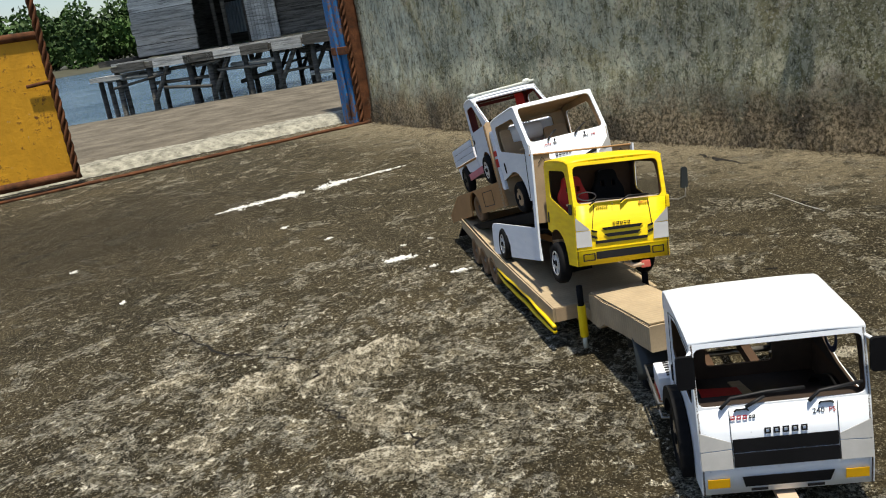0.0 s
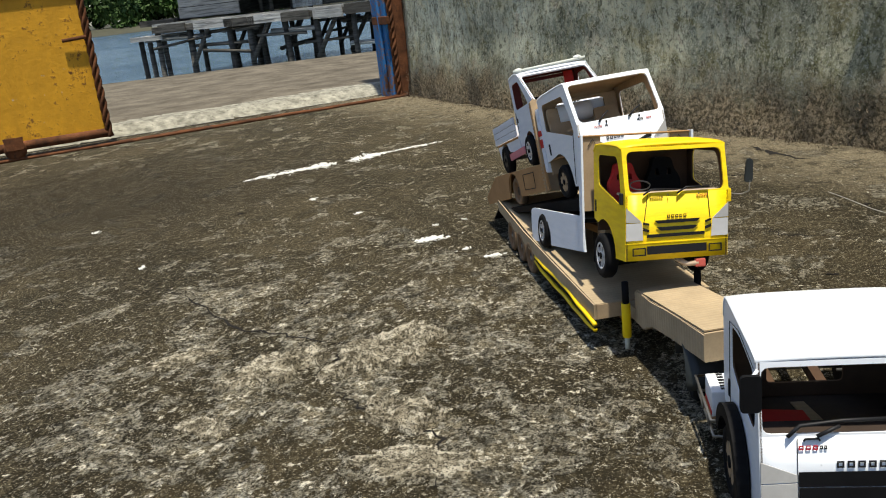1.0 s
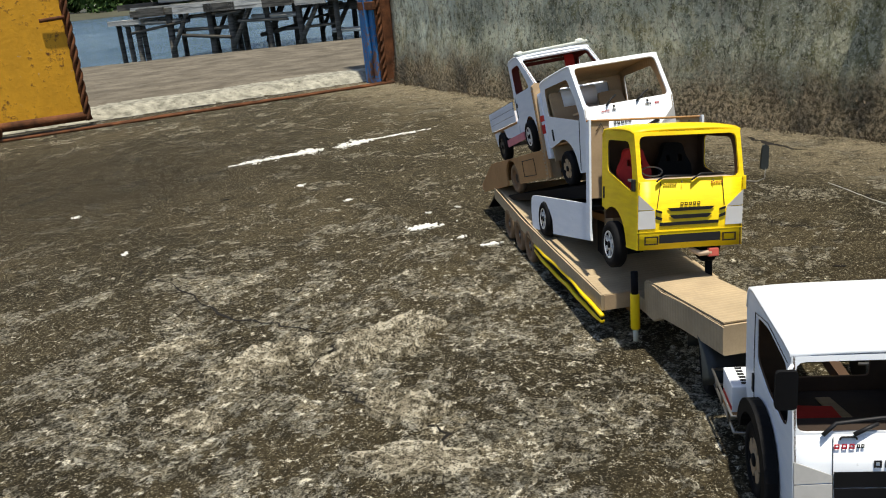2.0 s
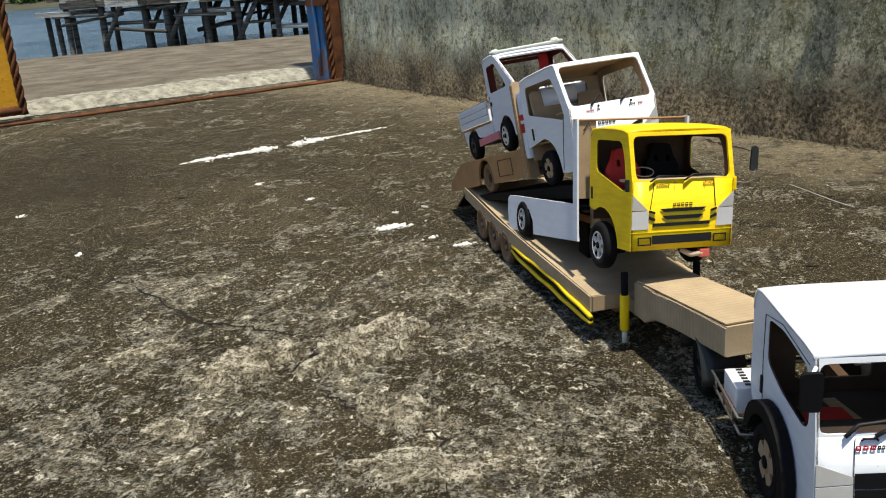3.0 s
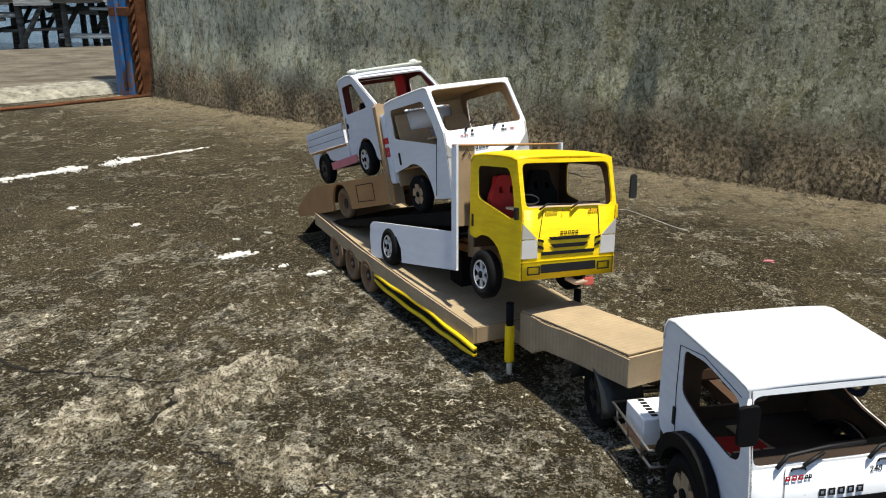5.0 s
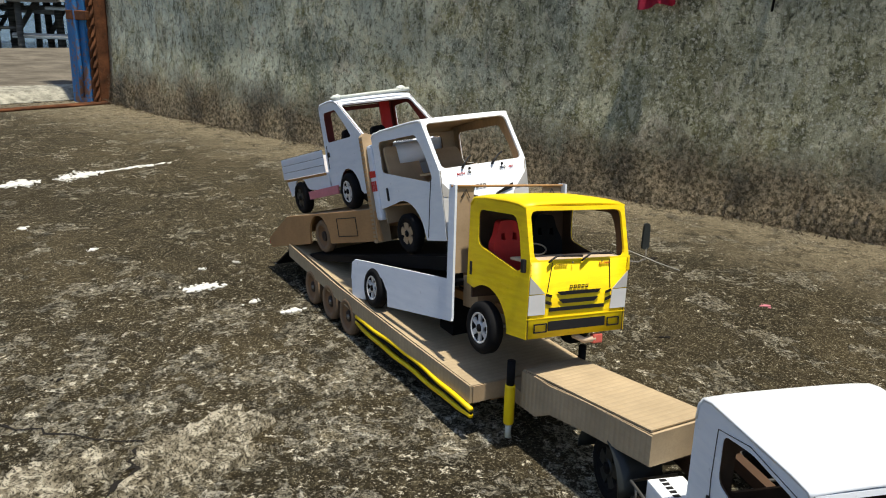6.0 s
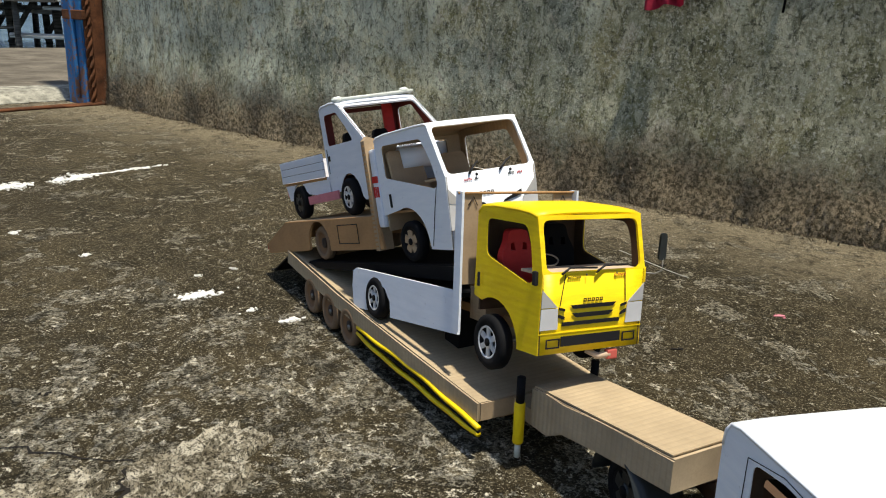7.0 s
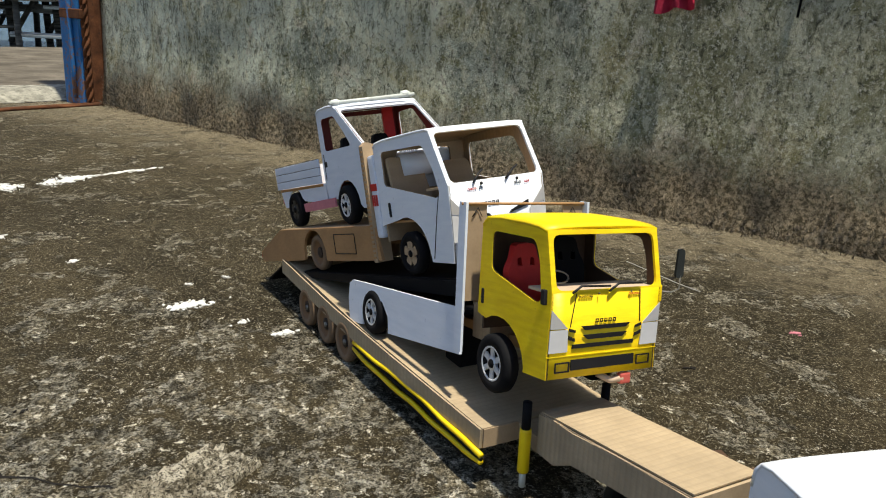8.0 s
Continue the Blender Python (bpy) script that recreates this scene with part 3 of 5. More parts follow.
# a dark strip on the ground, for cracks and the lip's painted shade
def crack(points, seed, w=0.0016):
    rng = random.Random(seed)
    bm = bmesh.new()
    pts = []
    for a, b in zip(points, points[1:]):
        for i in range(8):
            pts.append(Vector(a).lerp(Vector(b), i / 8) + Vector((rng.uniform(-0.006, 0.006), rng.uniform(-0.006, 0.006))))
    rows = []
    for i, p in enumerate(pts):
        d = (pts[min(i + 1, len(pts) - 1)] - pts[max(0, i - 1)]).normalized()
        ww = w * rng.uniform(0.3, 1.2) * (1 - 0.7 * abs(2 * i / len(pts) - 1))
        rows.append([bm.verts.new((p.x + s * d.y * ww, p.y - s * d.x * ww, ground_z(p.x, p.y) + 0.0007)) for s in (-1, 1)])
    for a, b in zip(rows, rows[1:]):
        bm.faces.new((a[0], a[1], b[1], b[0]))
    solid("crack_shade_strip", bm, "crack", Matrix(), "dark strip on the concrete: dirt-filled crack, flat stain, painted shade along the lip", "crack", kind="structure")


crack(((-0.45, -0.165), (-0.304, -0.24), (-0.15, -0.335), (-0.013, -0.365), (0.09, -0.375)), 1, 0.0020)
# dark outlines along the edges of the cement lumps
crack(((0.067, -0.485), (0.117, -0.515), (0.167, -0.536), (0.202, -0.545), (0.227, -0.63)), 14, 0.0030)
crack(((0.012, -0.37), (0.027, -0.41), (0.017, -0.46)), 15, 0.0040)
crack(((0.445, 0.086), (0.475, 0.088), (0.496, 0.058), (0.531, 0.054), (0.60, 0.03)), 2)
strand = [Vector(p) for p in ((0.565, 0.292), (0.592, 0.246), (0.615, 0.200), (0.646, 0.152))]
solid("thread", tube([(*a.lerp(b, i / 5), ground_z(*a.lerp(b, i / 5)) + 0.0006) for a, b in zip(strand, strand[1:]) for i in range(5)], 0.0004, 5), "lime", Matrix(), "thin white thread lying on the concrete", "thread")
# flat dark stain near the wall
crack(((0.44, 0.67), (0.49, 0.60), (0.54, 0.53)), 5, 0.009)

# shadow line at the foot of the lip, painted as a dark strip
lip = [(Vector((-1.209, 1.738)) + Vector((0.69, 0.724)) * s + Vector((0.724, -0.69)) * 0.006) for s in (-2.3, -1.5, -0.9, -0.4, 0.0, 0.2, 0.36)]
crack([tuple(p) for p in lip], 9, 0.016)

# gate rail, post, gate
RU = Vector((0.69, 0.724))
rail = thing("rail", at(0, 0, 0), "rusty iron gate rail set in the concrete", "gate rail", kind="structure")
for off in (0.0, 0.022):
    a = Vector((-1.209, 1.738)) - RU * 2.4 + Vector((RU.y, -RU.x)) * (0.165 + off)
    b = Vector((-1.209, 1.738)) + RU * 0.36 + Vector((RU.y, -RU.x)) * (0.165 + off)
    part("rail_bar", tube([(*a.lerp(b, i / 30), 0.004 + 0.0025 * noise.noise((i * 0.7, off * 90, 0))) for i in range(31)], 0.006, 6), "rust", rail)

post = thing("gate_post", at(-0.925, 1.955, 0, 0, 0, -36), "blue-painted steel gate post peeling to rust", "gate post")
part("post_tube", box(-0.016, 0.088, -0.05, 0.06, -0.02, 1.7, 0.008), "blue", post)
part("post_edge", box(0.093, 0.110, -0.024, 0.06, -0.02, 1.7, 0.006), "rust", post, "rust-brown angle iron")
for k in range(3):
    part("twisted_bar", tube([(0.101 + 0.007 * math.cos(i * 0.8 + k * 2.1), -0.034 + 0.007 * math.sin(i * 0.8 + k * 2.1), 0.0 + i * 0.0125) for i in range(134)], 0.0062, 5), "rust", post, "rusty twisted reinforcing bar")
part("latch_bar", box(0.005, 0.118, -0.062, -0.047, 0.275, 0.305, 0.003), "rust", post, "rusty latch strap")
part("rod", tube([(0.052 + 0.002 * math.sin(i), -0.056, 0.02 + i * 0.1) for i in range(17)], 0.008), "blue", post)

GATE = at(-1.588, 1.095, 0, 0, 0, math.degrees(math.atan2(RU.y, RU.x)))
gate = thing("sliding_gate", GATE, "yellow steel sliding gate with rusty edges on casters", "gate")
part("gate_sheet", plate([(-2.0, 0.036), (-0.005, 0.036), (-0.005, 0.505), (-2.0, 0.505)], [], 0.006, lambda u, v, w: (u, -w + 0.004 * math.sin(u * 9), v)), "gate", gate)
part("bottom_rail", tube([(-2.0 + 0.1 * i, -0.006, 0.044 + 0.003 * noise.noise((i * 0.6, 1, 0))) for i in range(21)], 0.015, 8), "rust", gate, "rusted bottom tube")
part("top_rail", tube([(-2.0 + 0.1 * i, -0.004, 0.508 + 0.004 * noise.noise((i * 0.8, 5, 0))) for i in range(21)], 0.014, 8), "rust", gate, "rusted top tube")
for k in range(3):
    part("twisted_bar", tube([(-0.010 + 0.0075 * math.cos(i * 0.42 + k * 2.1), -0.012 + 0.006 * math.sin(i * 0.42 + k * 2.1), 0.030 + i * 0.0075) for i in range(96)], 0.0058, 5), "rust", gate, "rusty twisted reinforcing bar")
part("bolt", tube([(-0.09, -0.02, 0.352), (-0.015, -0.022, 0.357)], 0.006), "rust", gate, "small rusty bolt")
for x in (-0.30, -1.6):
    w = part("caster", lathe([(-0.012, 0), (-0.012, 0.022), (-0.008, 0.034), (0.008, 0.034), (0.012, 0.022), (0.012, 0)], (0, 0, 0), 24), "rust", gate, "rusty grooved gate wheel")
    w.matrix_local = at(x, -0.012, 0.036, 0, 0, 90)
    part("caster_bracket", plate([(x - 0.025, 0.036), (x + 0.025, 0.036), (x + 0.03, 0.075), (x - 0.03, 0.075)], [], 0.004, lambda u, v, w: (u, -0.03 - w, v)), "rust", gate)

# red cloth hung on the wall
cloth = bmesh.new()
cols = []
for i in range(13):
    u = i / 12
    cols.append([cloth.verts.new((0.078 * (u - 0.5) * (1 - 0.25 * j / 10), -0.012 - 0.008 * math.sin(u * 14 + j * 0.2), 0.374 + 0.0065 * j + 0.012 * (u - 0.5) - 0.004 * math.sin(u * 9))) for j in range(11)])
for a, b in zip(cols, cols[1:]):
    for j in range(10):
        cloth.faces.new((a[j], b[j], b[j + 1], a[j + 1]))
bmesh.ops.solidify(cloth, geom=cloth.faces[:], thickness=0.002)
solid("hung_cloth", smooth(cloth, 60), "cloth", at(0.686, 0.604, 0, 0, 0, -38), "small red cloth hanging on the mossy wall", "cloth")
solid("wall_wire", tube([(0, 0, 0.345), (0.004, -0.003, 0.42), (0.002, 0, 0.55), (0.006, 0, 0.9)], 0.0022, 6), "black", at(0.848, 0.477, 0.025), "thin black wire hanging down the mossy wall", "wire")
solid("pebble", smooth(lathe([(-0.016, 0), (-0.011, 0.007), (0.002, 0.010), (0.012, 0.006), (0.016, 0)], (0, 0, 0), 9), 60), "crust", at(1.042, 0.290, 0.006, 0, 0, 30), "pale pebble lying by the wall foot", "pebble")

# ---- river side ----
HOUSE = at(-3.93, 6.45, 0.315, 0, 0, -2) @ Matrix.Scale(0.74, 4)


def stilt_house():
    h = thing("stilt_house", HOUSE, "weathered plank house standing on stilts in the river", "house")
    rng = random.Random(7)
    # plank walls: left bay is paler and nearer, right bay is darker
    for x0, x1, y, mat_name, count in ((-1.55, -0.55, -0.35, "wood", 12), (0.30, 1.9, 0.1, "wood_dark", 12)):
        for k in range(count):
            z = 0.08 + k * 0.145
            part("plank", box(x0 + rng.uniform(-0.03, 0.03), x1 + rng.uniform(-0.03, 0.03), y - 0.012 - 0.008 * rng.random(), y + 0.012, z + rng.uniform(-0.006, 0.006), z + 0.138, 0.003), mat_name, h)
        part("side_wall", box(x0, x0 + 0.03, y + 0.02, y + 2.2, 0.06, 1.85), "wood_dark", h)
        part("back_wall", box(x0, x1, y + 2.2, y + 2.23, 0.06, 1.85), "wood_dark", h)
    for k in range(9):
        part("upright_board", box(0.02 + 0.05 * k, 0.064 + 0.05 * k, 0.02, 0.045, 0.06, 0.62 + rng.uniform(-0.05, 0.03)), "wood", h)
    tin = bmesh.new()
    rows = [[tin.verts.new((-0.50 + 0.012 * i, 0.35 + 0.012 * math.sin(i * 1.6), z)) for z in (0.2, 0.62)] for i in range(36)]
    for a, b in zip(rows, rows[1:]):
        tin.faces.new((a[0], b[0], b[1], a[1]))
    bmesh.ops.solidify(tin, geom=tin.faces[:], thickness=0.004)
    part("tin_sheet", tin, "tin", h, "grey corrugated tin sheet")
    for x in (-0.50, -0.34, 0.0, 0.27):
        part("door_post", tube([(x, 0.05, 0), (x + 0.01, 0.05, 1.85)], 0.03, 6), "wood_dark", h)
    for k in range(16):
        part("deck_board", box(-1.7 + rng.uniform(-0.05, 0.02), 2.9 + rng.uniform(-0.1, 0.1), -0.75 + 0.16 * k, -0.60 + 0.16 * k, 0.01, 0.045), "wood", h)
    for y in (-0.7, 0.1, 0.9, 1.6):
        part("beam", box(-1.75, 2.9, y - 0.05, y + 0.05, -0.07, 0.0), "wood_dark", h)
    for y in (-0.68, 0.1, 0.9, 1.6):
        for k in range(10):
            x = -1.65 + 0.5 * k + rng.uniform(-0.1, 0.1)
            lean = rng.uniform(-0.06, 0.06)
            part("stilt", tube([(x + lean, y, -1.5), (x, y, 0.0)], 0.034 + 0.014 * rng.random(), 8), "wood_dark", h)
            if k % 2:
                part("brace", tube([(x, y - 0.05, -0.55), (x + 0.34, y - 0.05, -0.05)], 0.03, 6), "wood_dark", h)
    for k in range(22):
        x, y, z = rng.uniform(-1.6, 2.4), rng.choice((-0.74, -0.66, 0.06, 0.85)), rng.uniform(-0.42, -0.10)
        half = rng.uniform(0.18, 0.55)
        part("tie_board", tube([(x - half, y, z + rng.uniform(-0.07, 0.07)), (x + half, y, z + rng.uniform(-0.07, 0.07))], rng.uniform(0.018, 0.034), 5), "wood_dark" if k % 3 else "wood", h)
    for k in range(9):
        x = -1.6 + 0.48 * k + rng.uniform(-0.1, 0.1)
        part("fascia_board", box(x, x + rng.uniform(0.4, 0.62), -0.79, -0.762, -0.07 + rng.uniform(-0.03, 0.01), 0.035 + rng.uniform(-0.02, 0.02)), "wood" if k % 2 else "wood_dark", h)
    part("landing", box(-2.15, -1.6, -0.75, -0.1, -0.16, -0.10), "wood", h)
    part("bench", box(-2.2, -1.6, -0.45, -0.1, 0.02, 0.10), "wood_dark", h)
    for x in (-2.1, -1.95, -1.7):
        part("stilt", tube([(x, -0.6, -1.5), (x, -0.6, -0.12)], 0.035, 6), "wood_dark", h)
    roof = bmesh.new()
    rows = [[roof.verts.new((-1.8 + 0.05 * i, y, z + 0.012 * math.sin(i * 1.7))) for y, z in ((-0.8, 1.75), (0.9, 2.4), (2.6, 1.75))] for i in range(84)]
    for a, b in zip(rows, rows[1:]):
        for j in (0, 1):
            roof.faces.new((a[j], b[j], b[j + 1], a[j + 1]))
    bmesh.ops.solidify(roof, geom=roof.faces[:], thickness=0.01)
    part("roof", roof, "tin", h, "corrugated tin roof")


stilt_house()
solid("mooring_pole", tube([(0, 0, -1.2), (-0.04, 0.0, 0.18)], 0.045, 8), "wood_dark", at(-8.3, 8.37, 0), "dark wooden mooring pole standing in the river", "pole")

# far bank
bm = bmesh.new()
prev = None
for i in range(61):
    a = radians(-10 + 90 * i / 60)
    r0 = 62 + 3 * noise.noise((i * 0.3, 0, 0))
    now = [bm.verts.new((-r * math.sin(a), r * math.cos(a), z)) for r, z in ((r0, -1.2), (r0 + 0.6, -0.2), (r0 + 4, 0.2), (r0 + 60, 0.6))]
    if prev:
        for j in range(3):
            bm.faces.new((prev[j], now[j], now[j + 1], prev[j + 1]))
    prev = now
solid("far_bank", bm, "bank", Matrix(), "low dark river bank far across the water", "river bank", kind="structure")


def far_woods():
    rng = random.Random(21)
    bm = bmesh.new()
    for k in range(80):
        a = radians(8 + 58 * k / 80 + rng.uniform(-0.6, 0.6))
        r = rng.uniform(64, 74)
        tall = rng.uniform(2.0, 5.5)
        base = Vector((-r * math.sin(a), r * math.cos(a), 0.1))
        for c in range(9):
            mid = base + Vector((rng.uniform(-1.6, 1.6), rng.uniform(-1.2, 1.2), tall * rng.uniform(0.12, 0.9)))
            size = rng.uniform(0.5, 1.1) * tall / 3.6
            for _ in range(130):
                d = Vector((rng.gauss(0, 1), rng.gauss(0, 1), rng.gauss(0, 0.8))).normalized() * size * rng.uniform(0.6, 1.05)
                u = Vector((rng.gauss(0, 1), rng.gauss(0, 1), rng.gauss(0, 1))).normalized() * rng.uniform(0.12, 0.25)
                w = u.cross(Vector((rng.gauss(0, 1), rng.gauss(0, 1), rng.gauss(0, 1)))).normalized() * u.length * 0.7
                p = mid + d
                bm.faces.new([bm.verts.new(q) for q in (p - u, p + w, p + u, p - w)])
    solid("far_woods", bm, "leaf", Matrix(), "green riverside trees far across the water", "trees", kind="stuff")


far_woods()

# ---- the convoy ----
TRAILER = at(0.306, -0.347, 0, 0, 0, 28.5)
YELLOW = TRAILER @ at(0.065, 0.2014, 0.0477, -7.9, 4.35, -0.5) @ Matrix.Scale(1.023, 4)
WHITE = TRAILER @ at(0.0618, 0.376, 0.0708, -14.9, -2.0, 5.0)
PICKUP = TRAILER @ at(0.0682, 0.4644, 0.1006, -14.95, -3.5, 2.1) @ Matrix.Scale(1.013, 4)
TRACTOR = at(0.529, -0.6425, 0, 0, 0, 12.4)


def wheel(parent, x, y, z, r, width, out, style="spoke", name="wheel"):
    """A wheel whose outer face looks to out (-1 or 1) along x."""
    t = r * (0.60 if style == "spoke" else 0.66)
    prof = [(-width / 2, t), (-width / 2, r * 0.90), (-width * 0.30, r), (width * 0.30, r), (width / 2, r * 0.90), (width / 2, t)]
    tyre = part(name, lathe(prof + [prof[0]], (0, 0, 0), 28), "board_shade" if style == "card" else "tyre", parent)
    tyre.matrix_local = at(x, y, z, 0, 0, 0 if out > 0 else 180)
    w = width / 2
    if style == "card":
        part("rim", lathe([(-w, t), (-w, 0), (w * 0.2, 0), (w * 0.2, t * 0.55), (w * 0.45, t * 0.9), (w * 0.7, t)], (0, 0, 0), 24), "board_brown", tyre)
        # near-black colour paints the dark of the centre hole
        part("hub", lathe([(w * 0.2, 0), (w * 0.2, t * 0.46), (w * 0.55, t * 0.46), (w * 0.55, t * 0.24), (w * 0.3, 0)], (0, 0, 0), 16), "black_brown", tyre)
        return tyre
    rim_mat = {"spoke": "chrome", "brass": "board", "dark": "tyre"}[style]
    part("rim", lathe([(-w, t), (-w, 0), (w * 0.35, 0), (w * 0.35, t * 0.75), (w * 0.92, t * 0.88), (w * 0.92, t)], (0, 0, 0), 24), "black", tyre)
    spokes = 6 if style == "spoke" else 5
    wide = 0.18 if style == "spoke" else 0.34
    for k in range(spokes):
        a = 2 * math.pi * k / spokes
        b = plate([(-0.8 * wide * t, 0.34 * t), (0.8 * wide * t, 0.34 * t), (wide * t, 0.97 * t), (-wide * t, 0.97 * t)], [], w * 0.25, lambda u, v, q: (w * 0.62 + q, u * math.cos(a) - v * math.sin(a), u * math.sin(a) + v * math.cos(a)))
        part("spoke", b, rim_mat if style != "dark" else "pipe", tyre)
    if style == "spoke":
        part("rim_ring", lathe([(w * 0.6, t * 0.86), (w * 0.97, t * 0.88), (w * 1.02, t * 0.96), (w * 0.95, t * 1.04)], (0, 0, 0), 24), "chrome", tyre)
    part("disc", lathe([(w * 0.5, 0), (w * 0.5, t * 0.42), (w * 0.9, t * 0.40), (w * 0.92, 0)], (0, 0, 0), 18), rim_mat if style != "dark" else "pipe", tyre)
    part("hub", lathe([(w * 0.9, t * 0.26), (w * 1.05, t * 0.24), (w * 1.1, 0)], (0, 0, 0), 12), "black", tyre, "dark hub cap")
    return tyre


def axle(parent, hw, y, z):
    part("axle", tube([(-hw, y, z), (hw, y, z)], 0.003, 6), "wire", parent)


def bars(parent, face_y, x, z, w, h, n, material, gap=0.30):
    """Illegible or brand lettering as n plain hollow blocks."""
    step = w / n
    for k in range(n):
        x0 = x - w / 2 + k * step
        x1, b = x0 + step * (1 - gap), 0.24 * h
        hole = [[(x0 + b, z + b), (x1 - b, z + b), (x1 - b, z + h - b), (x0 + b, z + h - b)]] if x1 - x0 > 2.4 * b else []
        part("lettering", plate([(x0, z), (x1, z), (x1, z + h), (x0, z + h)], hole, 0.0003, lambda u, v, q: (u, face_y(v) - 0.0006 - q, v)), material, parent)


def words(parent, text, x, z, size, face_y, material):
    cu = bpy.data.curves.new("writing", "FONT")
    cu.body, cu.size, cu.extrude, cu.align_x = text, size * S, 0.0001, "CENTER"
    tmp = bpy.data.objects.new("writing", cu)
    scene.collection.objects.link(tmp)
    bpy.context.view_layer.update()
    me = bpy.data.meshes.new_from_object(tmp.evaluated_get(bpy.context.evaluated_depsgraph_get()))
    bpy.data.objects.remove(tmp)
    me.materials.clear()
    me.materials.append(M[material])
    ob = new("lettering", me)
    ob.parent = parent
    ob.matrix_local = at(x, face_y(z) - 0.0004, z, 83.5)
    return ob


def cab(parent, hw, side, window, face, roof, back_y, back_hole, skin, inner="board_dark", screen_inset=0.0042, arch=0.0, t=0.0022, screen_top=None):
    """A folded card cab: two side sheets with a cut window, a face, an open windscreen frame, a roof and a back."""
    for name, x, w in (("side_panel", -hw, t), ("side_panel", hw - t, t)):
        s = 1 if x > 0 else -1
        part(name, plate(side, [window], 0.0008, lambda u, v, q: (s * (hw - q), u, v)), skin, parent)
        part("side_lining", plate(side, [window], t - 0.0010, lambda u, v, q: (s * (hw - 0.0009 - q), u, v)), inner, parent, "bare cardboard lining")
    part("face", sheet(face, -hw + 0.0003, hw - 0.0003, t), skin, parent)
    (yb, zb), (yt, zt) = face[-1], roof[0]
    length = math.hypot(yt - yb, zt - zb)
    dy, dz = (yt - yb) / length, (zt - zb) / length
    i = screen_inset
    hole = rounded([(-hw + i, 0.0015), (hw - i, 0.0015), (hw - i, length - 0.0035), (-hw + i, length - 0.0035)], 0.006)
    outer = [(-hw + 0.0003, 0), (hw - 0.0003, 0), (hw - 0.0003, length), (-hw + 0.0003, length)]
    part("windscreen_frame", plate(outer, [hole], t, lambda u, v, q: (u, yb + dy * v + dz * q, zb + dz * v - dy * q)), skin, parent)
    part("roof", sheet(roof, -hw - 0.0006, hw + 0.0006, t, arch), skin, parent)
    part("roof_lining", sheet([(y + (0.001 if k == 0 else -0.003 if k == len(roof) - 1 else 0), z - t - 0.0004) for k, (y, z) in enumerate(roof)], -hw + 0.003, hw - 0.003, 0.0012, arch), inner, parent, "bare cardboard lining")
    part("face_lining", sheet([(y + t + 0.0004, z) for y, z in face], -hw + 0.003, hw - 0.003, 0.0010), inner, parent, "bare cardboard lining")
    z0, z1 = min(v for _, v in side) + 0.02, roof[-1][1] - t
    holes = [rounded(back_hole, 0.004)] if back_hole else []
    part("back_panel", plate([(-hw + t, z0), (hw - t, z0), (hw - t, z1), (-hw + t, z1)], holes, t, lambda u, v, q: (u, back_y - q, v)), inner, parent)


def face_line(face):
    def at_height(z):
        for (y0, z0), (y1, z1) in zip(face, face[1:]):
            if z <= z1:
                return y0 + (y1 - y0) * (z - z0) / (z1 - z0)
        return face[-1][0]
    return at_height


def on_face(parent, name, outline, face_y, material, label="", proud=0.0006, thick=0.0006):
    return part(name, plate(outline, [], thick, lambda u, v, q: (u, face_y(v) - proud - q, v)), material, parent, label)


def outline_on_face(parent, x0, x1, z0, z1, face_y, w=0.0008):
    part("drawn_frame", plate([(x0, z0), (x1, z0), (x1, z1), (x0, z1)], [[(x0 + w, z0 + w), (x1 - w, z0 + w), (x1 - w, z1 - w), (x0 + w, z1 - w)]], 0.0005, lambda u, v, q: (u, face_y(v) - 0.0012 - q, v)), "ink", parent)


def wiper(parent, pts, r=0.0009):
    part("wiper", tube(pts, r, 6), "ink", parent)


def seat(parent, x, y, z, material, label, size=1.0):
    s = part("seat", rounded_back(0, 0, 0), material, parent, label)
    s.matrix_local = at(x, y, z) @ Matrix.Scale(size, 4)
    return s


def rounded_back(x, y, z):
    o = rounded([(-0.013, 0), (0.013, 0), (0.015, 0.026), (0.010, 0.034), (0.008, 0.044), (-0.008, 0.044), (-0.010, 0.034), (-0.015, 0.026)], 0.004)
    bm = plate(o, [[(-0.007, 0.029), (-0.003, 0.029), (-0.004, 0.035), (-0.007, 0.034)], [(0.003, 0.029), (0.007, 0.029), (0.007, 0.034), (0.004, 0.035)]], 0.007, lambda u, v, q: (x + u, y + q + 0.15 * v, z + v))
    box(x - 0.014, x + 0.014, y - 0.024, y + 0.004, z - 0.008, z + 0.002, 0.002, bm)
    return bm


